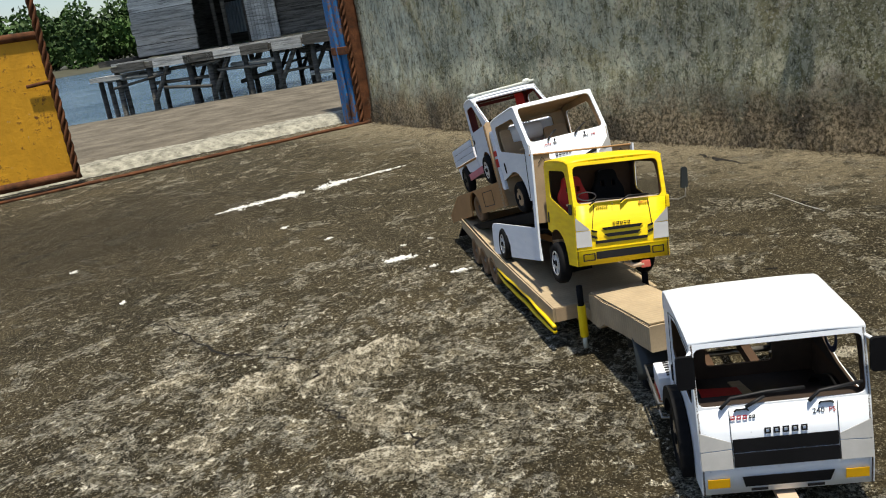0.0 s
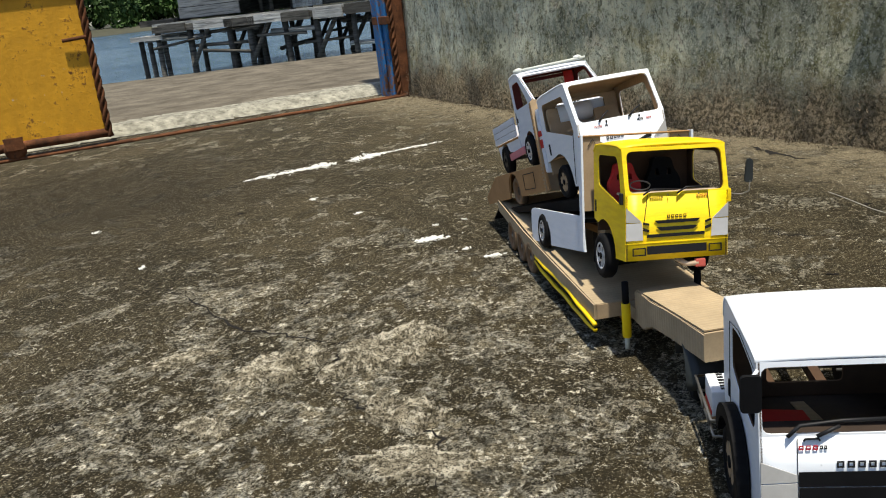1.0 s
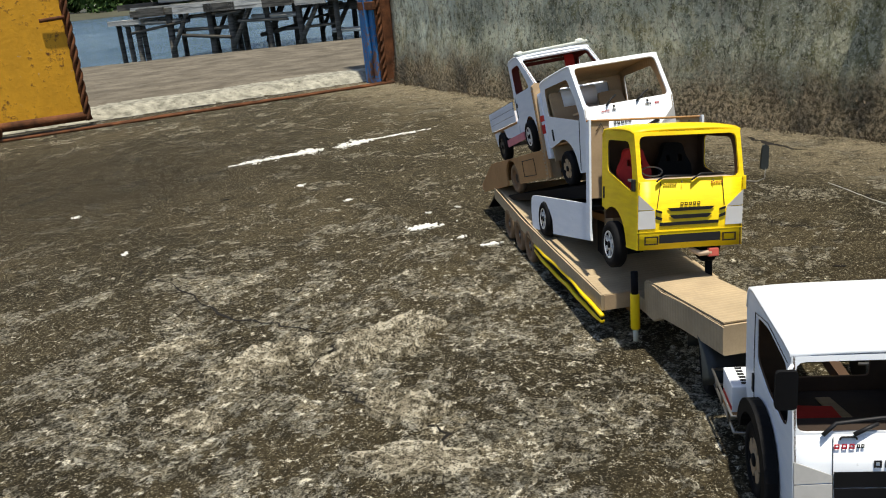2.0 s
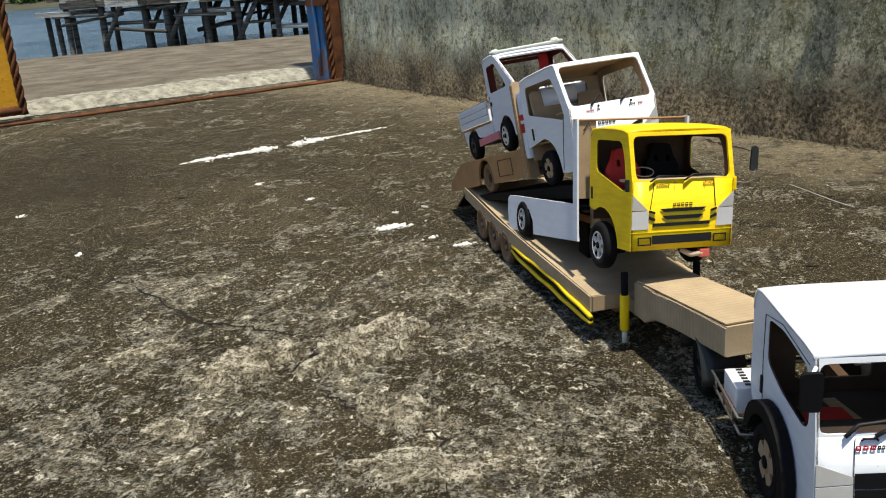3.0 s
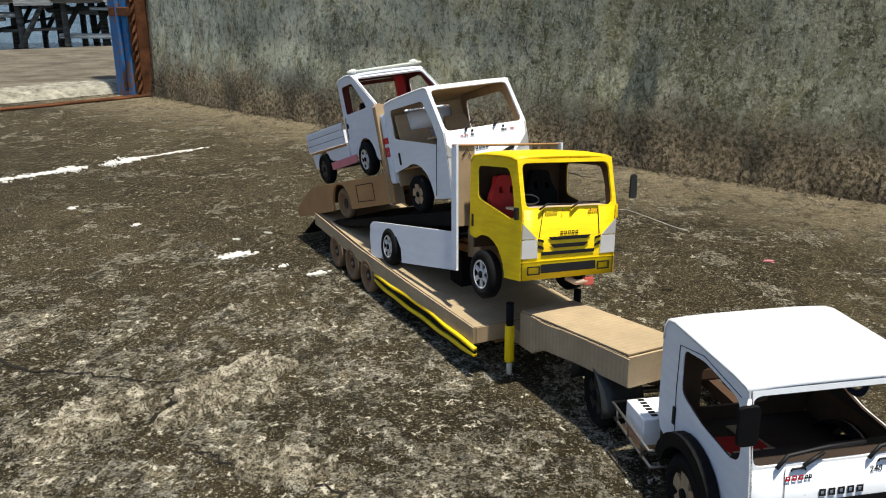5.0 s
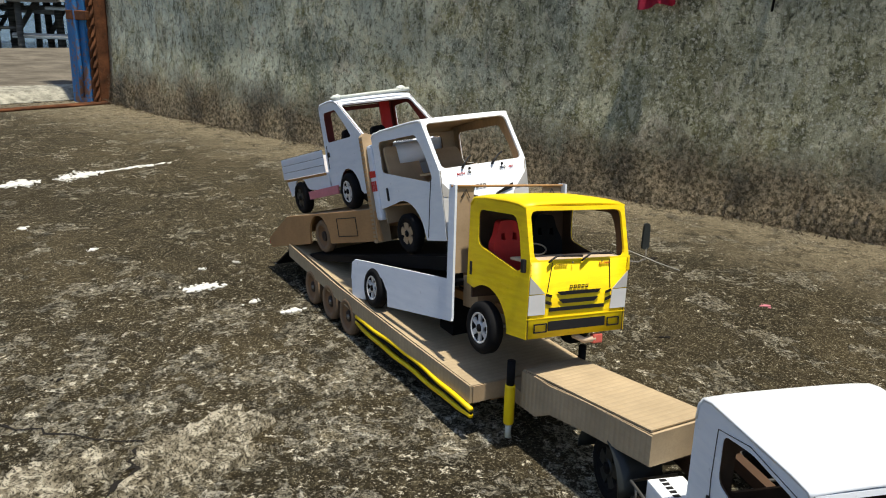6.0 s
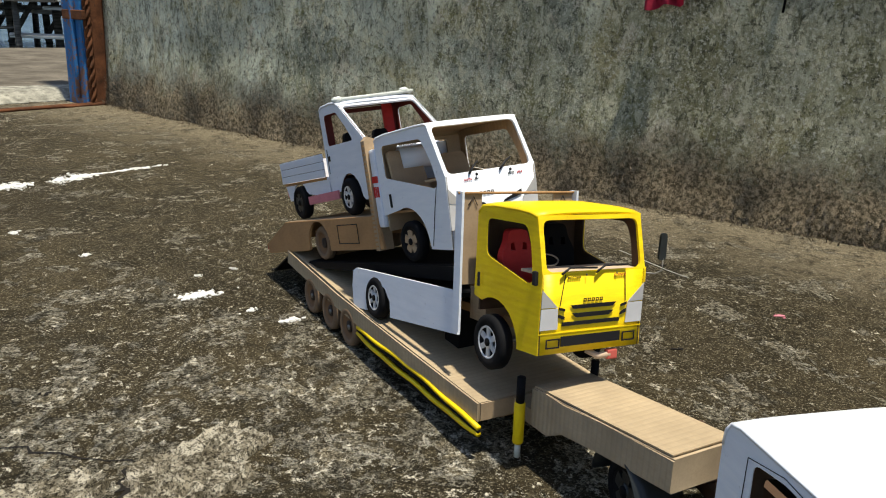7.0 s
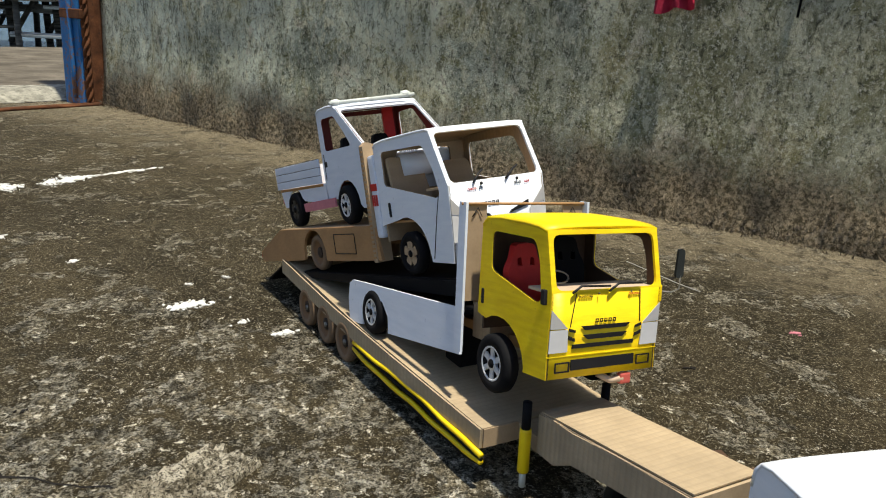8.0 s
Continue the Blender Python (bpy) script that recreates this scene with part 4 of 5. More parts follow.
# trailer -----------------------------------------------------------------
def trailer():
    t = thing("lowbed_trailer", TRAILER, "brown cardboard lowbed trailer with yellow-black side bars, carrying model trucks", "trailer")
    deck = plate([(0, 0), (0.125, 0), (0.128, 0.30), (0.126, 0.466), (0, 0.466), (-0.002, 0.25)], [], 0.017, lambda u, v, q: (u, v, 0.034 + q + 0.006 * max(0, v - 0.30) / 0.166))
    part("deck", deck, "kraft", t)
    part("deck_front_flap", plate([(0.001, 0.0345), (0.040, 0.0345), (0.040, 0.0505), (0.001, 0.0505)], [], 0.0012, lambda u, v, q: (u, -0.0003 - q, v)), "board", t)
    part("deck_edge", plate([(0.0, 0.034), (0.25, 0.0335), (0.30, 0.034), (0.466, 0.0400), (0.466, 0.0568), (0.30, 0.0508), (0.15, 0.0502), (0.0, 0.0506)], [], 0.0016, lambda u, v, q: (-0.0032 * min(1.0, u / 0.25) - 0.0002 - q, u, v)), "kraft", t, "torn brown cardboard edge strip")
    part("under_beam", box(0.035, 0.092, 0.02, 0.45, 0.020, 0.0338), "board_dark", t)
    neck = bmesh.new()
    ring = []
    for y, lo, hi in ((-0.188, 0.062, 0.088), (-0.115, 0.054, 0.080), (-0.069, 0.047, 0.0745), (-0.049, 0.036, 0.073), (-0.028, 0.036, 0.071)):
        ring.append([neck.verts.new(c) for c in ((0.033, y, lo), (0.0935, y, lo), (0.0935, y, hi), (0.033, y, hi))])
    for a, b in zip(ring, ring[1:]):
        for k in range(4):
            neck.faces.new((a[k], a[(k + 1) % 4], b[(k + 1) % 4], b[k]))
    neck.faces.new(ring[0]), neck.faces.new(ring[-1])
    bmesh.ops.bevel(neck, geom=[e for e in neck.edges if abs(e.verts[0].co.y - e.verts[1].co.y) > 0.01], offset=0.0012, segments=2, affect="EDGES")
    part("gooseneck", neck, "board_z", t, "corrugated cardboard gooseneck")
    part("neck_root", box(0.034, 0.0925, -0.0275, -0.0005, 0.036, 0.0495), "kraft", t)
    part("neck_flap", plate([(0.0345, -0.1855), (0.092, -0.1855), (0.092, -0.030), (0.0345, -0.030)], [], 0.0012, lambda u, v, q: (u, v, 0.0887 - (v + 0.188) * 0.1115 + 0.0004 + q)), "kraft", t)
    for x in (0.0245, 0.1015):
        j = part("landing_leg", lathe([(0.020, 0), (0.020, 0.0042), (0.0215, 0.0047), (0.056, 0.0047), (0.0575, 0.0042), (0.0575, 0)], (0, 0, 0), 18), "amber" if x > 0.1 else "yellow", t, "yellow straw landing leg")
        j.matrix_local = at(x, -0.024, 0, 0, -90)
        p = part("leg_tube", tube([(x, -0.024, 0.050), (x, -0.024, 0.080)], 0.0036, 12), "black", t, "black straw tube")
        part("leg_foot", tube([(x, -0.024, 0.007), (x, -0.024, 0.024)], 0.0028, 8), "glue", t, "pale plastic foot")
    for y in (0.2698, 0.3245, 0.3835):
        axle(t, 0.0, y, 0.0215)
        wheel(t, -0.0005, y, 0.0222, 0.0222, 0.010, -1, "card")
        wheel(t, 0.1270, y, 0.0222, 0.0222, 0.010, 1, "card")
        part("axle_rod", tube([(-0.004, y, 0.0215), (0.13, y, 0.0215)], 0.003, 6), "wire", t)
    for k, (zs, m) in enumerate((((0.030, 0.0335, 0.0315), "yellow"), ((0.0265, 0.0285, 0.0285), "black"), ((0.023, 0.0205, 0.0255), "yellow"), ((0.021, 0.0165, 0.0235), "black"))):
        pts = []
        for i in range(21):
            u = i / 20
            z = zs[0] * (1 - u) * (1 - 2 * u) + 4 * zs[1] * u * (1 - u) + zs[2] * u * (2 * u - 1)
            pts.append((-0.0028 - 0.001 * math.sin(9 * u), 0.246 - 0.252 * u, z + 0.0006 * math.sin(23 * u + k)))
        part("side_bar", tube(pts, 0.0026 if m == "yellow" else 0.0019, 6), m, t)
    for y in (0.008, 0.14, 0.235):
        part("bar_stay", tube([(-0.001, y, 0.020), (0.004, y, 0.036)], 0.0016, 6), "black", t)
    for x in (0.012, 0.088):
        part("ramp", plate([(x - 0.012, 0.464), (x + 0.028, 0.464), (x + 0.028, 0.535), (x - 0.012, 0.535)], [], 0.003, lambda u, v, q: (u, v, 0.052 - (v - 0.464) * 0.62 + q)), "black", t, "black folded loading ramp")


trailer()


# yellow truck ------------------------------------------------------------
def yellow_truck():
    t = thing("tow_truck", YELLOW, "yellow-cabbed model truck with white bed sides on the trailer", "model truck", "cardboard model trucks")
    hw = 0.0505
    face = [(-0.2560, 0.0245), (-0.2562, 0.042), (-0.2585, 0.087)]
    roof = [(-0.2495, 0.1305), (-0.240, 0.1328), (-0.225, 0.1338), (-0.190, 0.1340), (-0.172, 0.1325), (-0.1655, 0.126)]
    side = [(-0.2560, 0.0245), (-0.228, 0.0235)] + arc(-0.193, 0.022, 0.036, 172, 60, 8) + [(-0.163, 0.0557), (-0.1655, 0.126), (-0.172, 0.1318), (-0.190, 0.1333), (-0.225, 0.1331), (-0.240, 0.1321), (-0.2495, 0.1298), (-0.2585, 0.087), (-0.2562, 0.042)]
    window = rounded([(-0.180, 0.092), (-0.180, 0.1225), (-0.236, 0.1225), (-0.2425, 0.108), (-0.2465, 0.080), (-0.240, 0.0775)], 0.006)
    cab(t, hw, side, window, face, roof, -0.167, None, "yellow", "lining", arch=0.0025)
    fy = face_line(face)
    for s in (-1, 1):
        on_face(t, "headlight", [(s * 0.0500, 0.044), (s * 0.0335, 0.044), (s * 0.0345, 0.0605), (s * 0.0500, 0.0605)], fy, "lens", "light grey paper headlight")
        on_face(t, "lamp_corner", [(s * 0.0500, 0.0615), (s * 0.0345, 0.0610), (s * 0.0500, 0.0755)], fy, "grey", "grey paper lamp corner")
        outline_on_face(t, min(s * 0.031, s * 0.044), max(s * 0.031, s * 0.044), 0.0292, 0.0368, fy, 0.0011)
        on_face(t, "grille_tab", [(s * 0.0335, 0.0528), (s * 0.0275, 0.0510), (s * 0.0275, 0.0535), (s * 0.0335, 0.0558)], fy, "ink")
        on_face(t, "grille_tab", [(s * 0.0335, 0.0590), (s * 0.0275, 0.0575), (s * 0.0275, 0.0595), (s * 0.0335, 0.0612)], fy, "ink")
        part("pen_line", plate([(s * 0.0320, 0.062), (s * 0.0326, 0.062), (s * 0.0296, 0.0862), (s * 0.0290, 0.0862)], [], 0.0003, lambda u, v, q: (u, fy(v) - 0.0005 - q, v)), "ink", t)
    on_face(t, "grille_bar", [(-0.0225, 0.0620), (-0.019, 0.0590), (0.019, 0.0590), (0.0225, 0.0620)], fy, "ink")
    on_face(t, "grille_bar", [(-0.0205, 0.0555), (-0.016, 0.0520), (0.016, 0.0520), (0.0205, 0.0555)], fy, "ink")
    on_face(t, "grille_bar", [(-0.0295, 0.0460), (0.0270, 0.0460), (0.0270, 0.0490), (-0.0295, 0.0490)], fy, "ink")
    on_face(t, "bumper_slot", [(-0.0295, 0.0300), (0.0290, 0.0300), (0.0290, 0.0378), (-0.0295, 0.0378)], fy, "ink")
    bars(t, fy, 0.0, 0.0640, 0.020, 0.0028, 5, "ink")
    bars(t, fy, -0.0205, 0.0830, 0.013, 0.0016, 6, "ink")
    bars(t, fy, 0.0245, 0.0830, 0.012, 0.0016, 5, "red_ink")
    part("bumper_crease", box(-hw - 0.0002, hw + 0.0002, -0.2568, -0.2560, 0.0405, 0.0411), "yellow", t)
    part("dashboard", plate([(-hw + 0.003, -0.2565), (hw - 0.003, -0.2565), (hw - 0.003, -0.226), (-hw + 0.003, -0.226)], [], 0.002, lambda u, v, q: (u, v, 0.0852 + q)), "beige", t, "pale cardboard dashboard")
    part("steering_wheel", tube([(-0.026 + 0.010 * math.cos(a), -0.231 + 0.004 * math.sin(a), 0.0935 + 0.004 * math.sin(a)) for a in [k * math.pi / 8 for k in range(17)]], 0.0007, 5), "wire", t, "bent wire steering wheel")
    part("floor", box(-hw + 0.003, hw - 0.003, -0.246, -0.170, 0.060, 0.062), "board_dark", t)
    seat(t, -0.028, -0.199, 0.064, "red", "red foam seat", 1.12)
    seat(t, 0.014, -0.195, 0.064, "black", "black foam seat", 1.2)
    wiper(t, [(-0.034, -0.2605, 0.0868), (-0.026, -0.2600, 0.0915), (0.000, -0.2600, 0.0905)])
    wiper(t, [(-0.001, -0.2605, 0.0868), (0.008, -0.2600, 0.0920), (0.030, -0.2600, 0.0915)])
    for x in (-0.010, 0.020):
        part("washer_dot", lathe([(0, 0), (0, 0.0009), (0.0006, 0.0007), (0.0006, 0)], (x, -0.260, 0.0855), 8), "wire", t)
    part("door_handle", box(-hw - 0.0012, -hw + 0.0002, -0.1715, -0.1685, 0.064, 0.076, 0.0008), "ink", t, "black handle")
    part("mirror_stub", box(-hw - 0.003, -hw + 0.0002, -0.2535, -0.2490, 0.078, 0.089, 0.001), "ink", t, "black broken mirror mount")
    part("mirror_mount", box(hw - 0.0005, hw + 0.004, -0.256, -0.249, 0.075, 0.088, 0.001), "yellow", t)
    part("mirror_arm", tube([(hw + 0.002, -0.2535, 0.083), (hw + 0.014, -0.255, 0.0815), (hw + 0.022, -0.255, 0.084), (hw + 0.0235, -0.254, 0.094)], 0.0006, 5), "wire", t, "bent wire mirror arm")
    part("mirror", plate(rounded([(hw + 0.018, 0.092), (hw + 0.026, 0.092), (hw + 0.0265, 0.114), (hw + 0.020, 0.115)], 0.003), [], 0.002, lambda u, v, q: (u, -0.2545 + q, v)), "pipe", t, "dark round-cornered mirror")
    part("tow_strap", tube([(0.004, -0.247, 0.022), (0.012, -0.252, 0.0175), (0.022, -0.254, 0.0185)], 0.0028, 6), "beige", t, "pale wooden tow peg")
    part("tow_clip", box(0.019, 0.029, -0.256, -0.251, 0.0145, 0.0225, 0.0012), "tomato", t, "red plastic clip")
    # frame and bed
    for x in (-0.018, 0.018):
        part("chassis_rail", box(x - 0.004, x + 0.004, -0.235, 0.085, 0.028, 0.036), "board_dark", t)
    part("cab_support", box(-0.040, 0.040, -0.166, -0.140, 0.030, 0.058), "board", t)
    bx = 0.0585
    panel = [(-0.1505, 0.0185), (-0.026, 0.0085), (-0.024, 0.024), (-0.012, 0.036), (0.010, 0.037), (0.023, 0.030), (0.028, 0.006), (0.058, 0.004), (0.0625, 0.026), (0.061, 0.0425), (0.054, 0.0465), (0.030, 0.0480), (-0.1426, 0.0560)]
    for s in (-1, 1):
        part("bed_side", plate(panel, [], 0.0025, lambda u, v, q: (s * (bx + 0.030 * (u + 0.15)) - s * q, u, v)), "white_old", t, "white bed side tinted blue like sky-lit shade")
        part("board_post", plate([(-0.1560, 0.022), (-0.1455, 0.022), (-0.1455, 0.142), (-0.1560, 0.142)], [], 0.0022, lambda u, v, q: (s * (bx + 0.0026) - s * q, u, v)), "white_old", t)
        part("head_board", plate([(s * 0.0585, 0.062), (s * 0.0380, 0.062), (s * 0.0380, 0.1395), (s * 0.0585, 0.1395)], [], 0.0025, lambda u, v, q: (u, -0.150 + q, v)), "board", t, "brown cardboard headboard panel")
        part("pen_mark", tube([(s * 0.052, -0.1512, 0.130), (s * 0.047, -0.1512, 0.1375), (s * 0.043, -0.1512, 0.130)], 0.0005, 4), "ink", t)
        axle_y = ((-0.190, 0.0205), (0.008, 0.0225))
        for y, z in axle_y:
            wheel(t, s * (0.0475 if y < -0.1 else 0.0590), y, z, 0.0230 if y < -0.1 else 0.0215, 0.012, s, "spoke")
    part("head_bar", tube([(-0.062, -0.151, 0.1405), (0.062, -0.151, 0.1405)], 0.0012, 6), "board_dark", t)
    for y, z in ((-0.190, 0.0205), (0.008, 0.0225)):
        axle(t, 0.046, y, z)
    part("bed_floor", plate([(-0.0535, -0.1400), (0.0535, -0.1400), (0.0535, 0.052), (-0.0535, 0.052)], [], 0.004, lambda u, v, q: (u, v, 0.0365 - (v - 0.03) * 0.07 + q)), "black", t)
    # added dark block under the truck keeps the nose up; black stands in for shade
    part("prop_block", box(-0.022, 0.022, -0.092, -0.066, -0.0120, 0.0275), "black", t)


yellow_truck()

# loading ramp on which the white truck stands
ramp = TRAILER @ at(0.0618, 0.376, 0.0698, -14.9, -2.0, 5.0)
deck = thing("tilted_ramp", ramp, "black card ramp tilted over the yellow truck's bed", "ramp")
part("ramp_plate", plate([(-0.053, -0.295), (0.053, -0.295), (0.053, 0.055), (-0.053, 0.055)], [], 0.005, lambda u, v, q: (u, v, -0.0004 - q)), "black", deck)
for s in (-1, 1):
    part("ramp_edge", plate([(-0.295, -0.016), (0.030, -0.008), (0.055, -0.001), (-0.295, -0.002)], [], 0.002, lambda u, v, q: (s * 0.0555 - s * q, u, v)), "black", deck)
part("ramp_prop", box(-0.04, 0.04, -0.290, -0.282, -0.045, -0.006), "board_dark", deck)


# white truck -------------------------------------------------------------
def white_truck():
    t = thing("flatbed_truck", WHITE, "white-cabbed model truck with an unpainted brown cardboard bed", "model truck", "cardboard model trucks")
    hw = 0.053
    face = [(-0.281, 0.012), (-0.2835, 0.035), (-0.2860, 0.0800)]
    roof = [(-0.2655, 0.1305), (-0.261, 0.1318), (-0.245, 0.1320), (-0.185, 0.1308), (-0.168, 0.1290), (-0.163, 0.1250)]
    side = [(-0.281, 0.012), (-0.246, 0.013)] + arc(-0.2075, 0.018, 0.037, 172, 70, 8) + [(-0.163, 0.048), (-0.163, 0.125), (-0.168, 0.1283), (-0.185, 0.1301), (-0.245, 0.1313), (-0.261, 0.1311), (-0.2655, 0.1298), (-0.2860, 0.0800), (-0.2835, 0.035)]
    window = wobble(rounded([(-0.176, 0.086), (-0.176, 0.1185), (-0.2520, 0.1185), (-0.266, 0.094), (-0.272, 0.0725), (-0.266, 0.0700)], 0.004), 0.0006, 2)
    cab(t, hw, side, window, face, roof, -0.1655, [(-0.030, 0.080), (0.034, 0.080), (0.034, 0.119), (-0.030, 0.119)], "white", "board", arch=0.0006)
    fy = face_line(face)
    for s in (-1, 1):
        on_face(t, "headlight", [(s * 0.0525, 0.030), (s * 0.034, 0.030), (s * 0.034, 0.050), (s * 0.0525, 0.054)], fy, "lens", "light grey paper headlight")
        on_face(t, "lamp_corner", [(s * 0.0525, 0.055), (s * 0.035, 0.0510), (s * 0.0525, 0.069)], fy, "grey")
        on_face(t, "grille_tab", [(s * 0.033, 0.053), (s * 0.010, 0.048), (s * 0.012, 0.0505), (s * 0.033, 0.0580)], fy, "ink")
    on_face(t, "grille_bar", [(-0.022, 0.036), (0.022, 0.036), (0.025, 0.0395), (-0.025, 0.0395)], fy, "ink")
    on_face(t, "bumper_slot", [(-0.03, 0.016), (0.03, 0.016), (0.03, 0.024), (-0.03, 0.024)], fy, "ink")
    bars(t, fy, -0.010, 0.0580, 0.022, 0.0036, 5, "ink")
    bars(t, fy, -0.0280, 0.0735, 0.010, 0.0018, 5, "red_ink")
    bars(t, fy, -0.0180, 0.0735, 0.005, 0.0020, 2, "ink")
    bars(t, fy, 0.0230, 0.0735, 0.008, 0.0022, 3, "ink")
    bars(t, fy, 0.0335, 0.0735, 0.006, 0.0020, 3, "red_ink")
    for x in (-0.018, 0.022):
        part("washer_dot", lathe([(-0.0008, 0), (-0.0008, 0.0014), (0.0008, 0.0014), (0.0008, 0)], (x, -0.2868, 0.0782), 8), "ink", t)
    part("dashboard", plate([(-hw + 0.003, -0.284), (hw - 0.003, -0.284), (hw - 0.003, -0.246), (-hw + 0.003, -0.246)], [], 0.002, lambda u, v, q: (u, v, 0.0772 + q)), "board", t, "bare cardboard dashboard")
    part("floor", box(-hw + 0.003, hw - 0.003, -0.278, -0.168, 0.050, 0.052), "board_dark", t)
    part("seat_back", plate(rounded([(-0.049, 0.053), (-0.006, 0.053), (-0.012, 0.110), (-0.049, 0.114)], 0.006), [], 0.004, lambda u, v, q: (u, -0.192 + 0.2 * (v - 0.053) + q, v)), "board", t, "bare cardboard seat")
    part("seat_back", plate(rounded([(0.006, 0.053), (0.044, 0.053), (0.040, 0.104), (0.010, 0.104)], 0.005), [], 0.004, lambda u, v, q: (u, -0.205 + 0.35 * (v - 0.053) + q, v)), "board", t, "bare cardboard seat")
    wiper(t, [(-0.027, -0.2875, 0.0795), (-0.018, -0.2845, 0.0870), (-0.012, -0.2825, 0.0900)], 0.0010)
    wiper(t, [(0.009, -0.2875, 0.0795), (0.020, -0.2845, 0.0870), (0.027, -0.2825, 0.0900)], 0.0010)
    part("door_handle", box(-hw - 0.0012, -hw + 0.0002, -0.1835, -0.1800, 0.056, 0.070, 0.0008), "ink", t, "black handle")
    part("door_line", tube([(-hw - 0.0003, -0.250, 0.016), (-hw - 0.0003, -0.262, 0.052), (-hw - 0.0003, -0.270, 0.073)], 0.0004, 4), "ink", t)
    # white drum with a red band behind the cab
    drum = part("sleeper_box", box(-hw - 0.0018, hw + 0.0018, -0.1628, -0.1508, 0.036, 0.118, 0.003), "white_old", t, "white carton with red lettering behind the cab")
    part("red_band", box(-hw - 0.0022, -hw + 0.014, -0.1622, -0.1514, 0.083, 0.090), "red", drum)
    for k in range(3):
        part("print_mark", box(-hw - 0.0022, -hw - 0.0012, -0.1618 + 0.0037 * k, -0.1592 + 0.0037 * k, 0.068, 0.079), "red", drum)
    roll = part("white_roll", lathe([(-0.016, 0), (-0.016, 0.0115), (0.026, 0.0115), (0.026, 0.0090), (0.020, 0)], (-0.018, -0.1785, 0.1040), 24), "white", t, "white paper roll behind the seats")
    # bed
    for s in (-1, 1):
        out = [(-0.158, 0.014), (-0.034, 0.012)] + arc(0, 0.018, 0.030, 190, -8, 9) + [(0.036, 0.012), (0.165, 0.009), (0.168, 0.022), (0.095, 0.049), (-0.150, 0.0490)]
        part("bed_side", plate(out, [], 0.003, lambda u, v, q: (s * 0.0565 - s * q, u, v)), "board_dark", t)
        part("drawn_locker", plate([(-0.105, 0.020), (-0.055, 0.020), (-0.055, 0.042), (-0.105, 0.042)], [[(-0.104, 0.021), (-0.056, 0.021), (-0.056, 0.041), (-0.104, 0.041)]], 0.0004, lambda u, v, q: (s * 0.0568 + s * q, u, v)), "ink", t)
        part("tail_reflector", box(s * 0.052 - 0.004, s * 0.052 + 0.004, 0.166, 0.1695, 0.014, 0.021), "red", t)
        for y, z, st in ((-0.2075, 0.0205, "brass"), (0.0, 0.0205, "card")):
            wheel(t, s * 0.0475, y, z, 0.0205, 0.011, s, st)
    for y in (-0.2075, 0.0):
        axle(t, 0.046, y, 0.0205)
    part("bed_floor", plate([(-0.0535, -0.150), (0.0535, -0.150), (0.0535, 0.095), (-0.0535, 0.095)], [], 0.003, lambda u, v, q: (u, v, 0.0465 + q)), "board", t)
    part("tail_ramp", plate([(-0.0535, 0.0955), (0.0535, 0.0955), (0.0535, 0.168), (-0.0535, 0.168)], [], 0.003, lambda u, v, q: (u, v, 0.0462 - (v - 0.095) * 0.36 + q)), "board_dark", t)
    for s in (-1, 1):
        part("head_board_post", plate([(s * 0.0575, 0.012), (s * 0.040, 0.012), (s * 0.040, 0.128), (s * 0.0530, 0.132), (s * 0.0575, 0.128)], [], 0.0075, lambda u, v, q: (u, -0.1505 + q, v)), "board", t, "corrugated cardboard headboard post")
        for k in range(24):
            z = 0.016 + 0.0046 * k
            part("flute", box(s * 0.0577 - 0.0006, s * 0.0577 + 0.0006, -0.1490, -0.1445, z, z + 0.0018), "board_dark", t)
    for x in (-0.018, 0.018):
        part("chassis_rail", box(x - 0.004, x + 0.004, -0.262, 0.085, 0.026, 0.034), "board_dark", t)


white_truck()


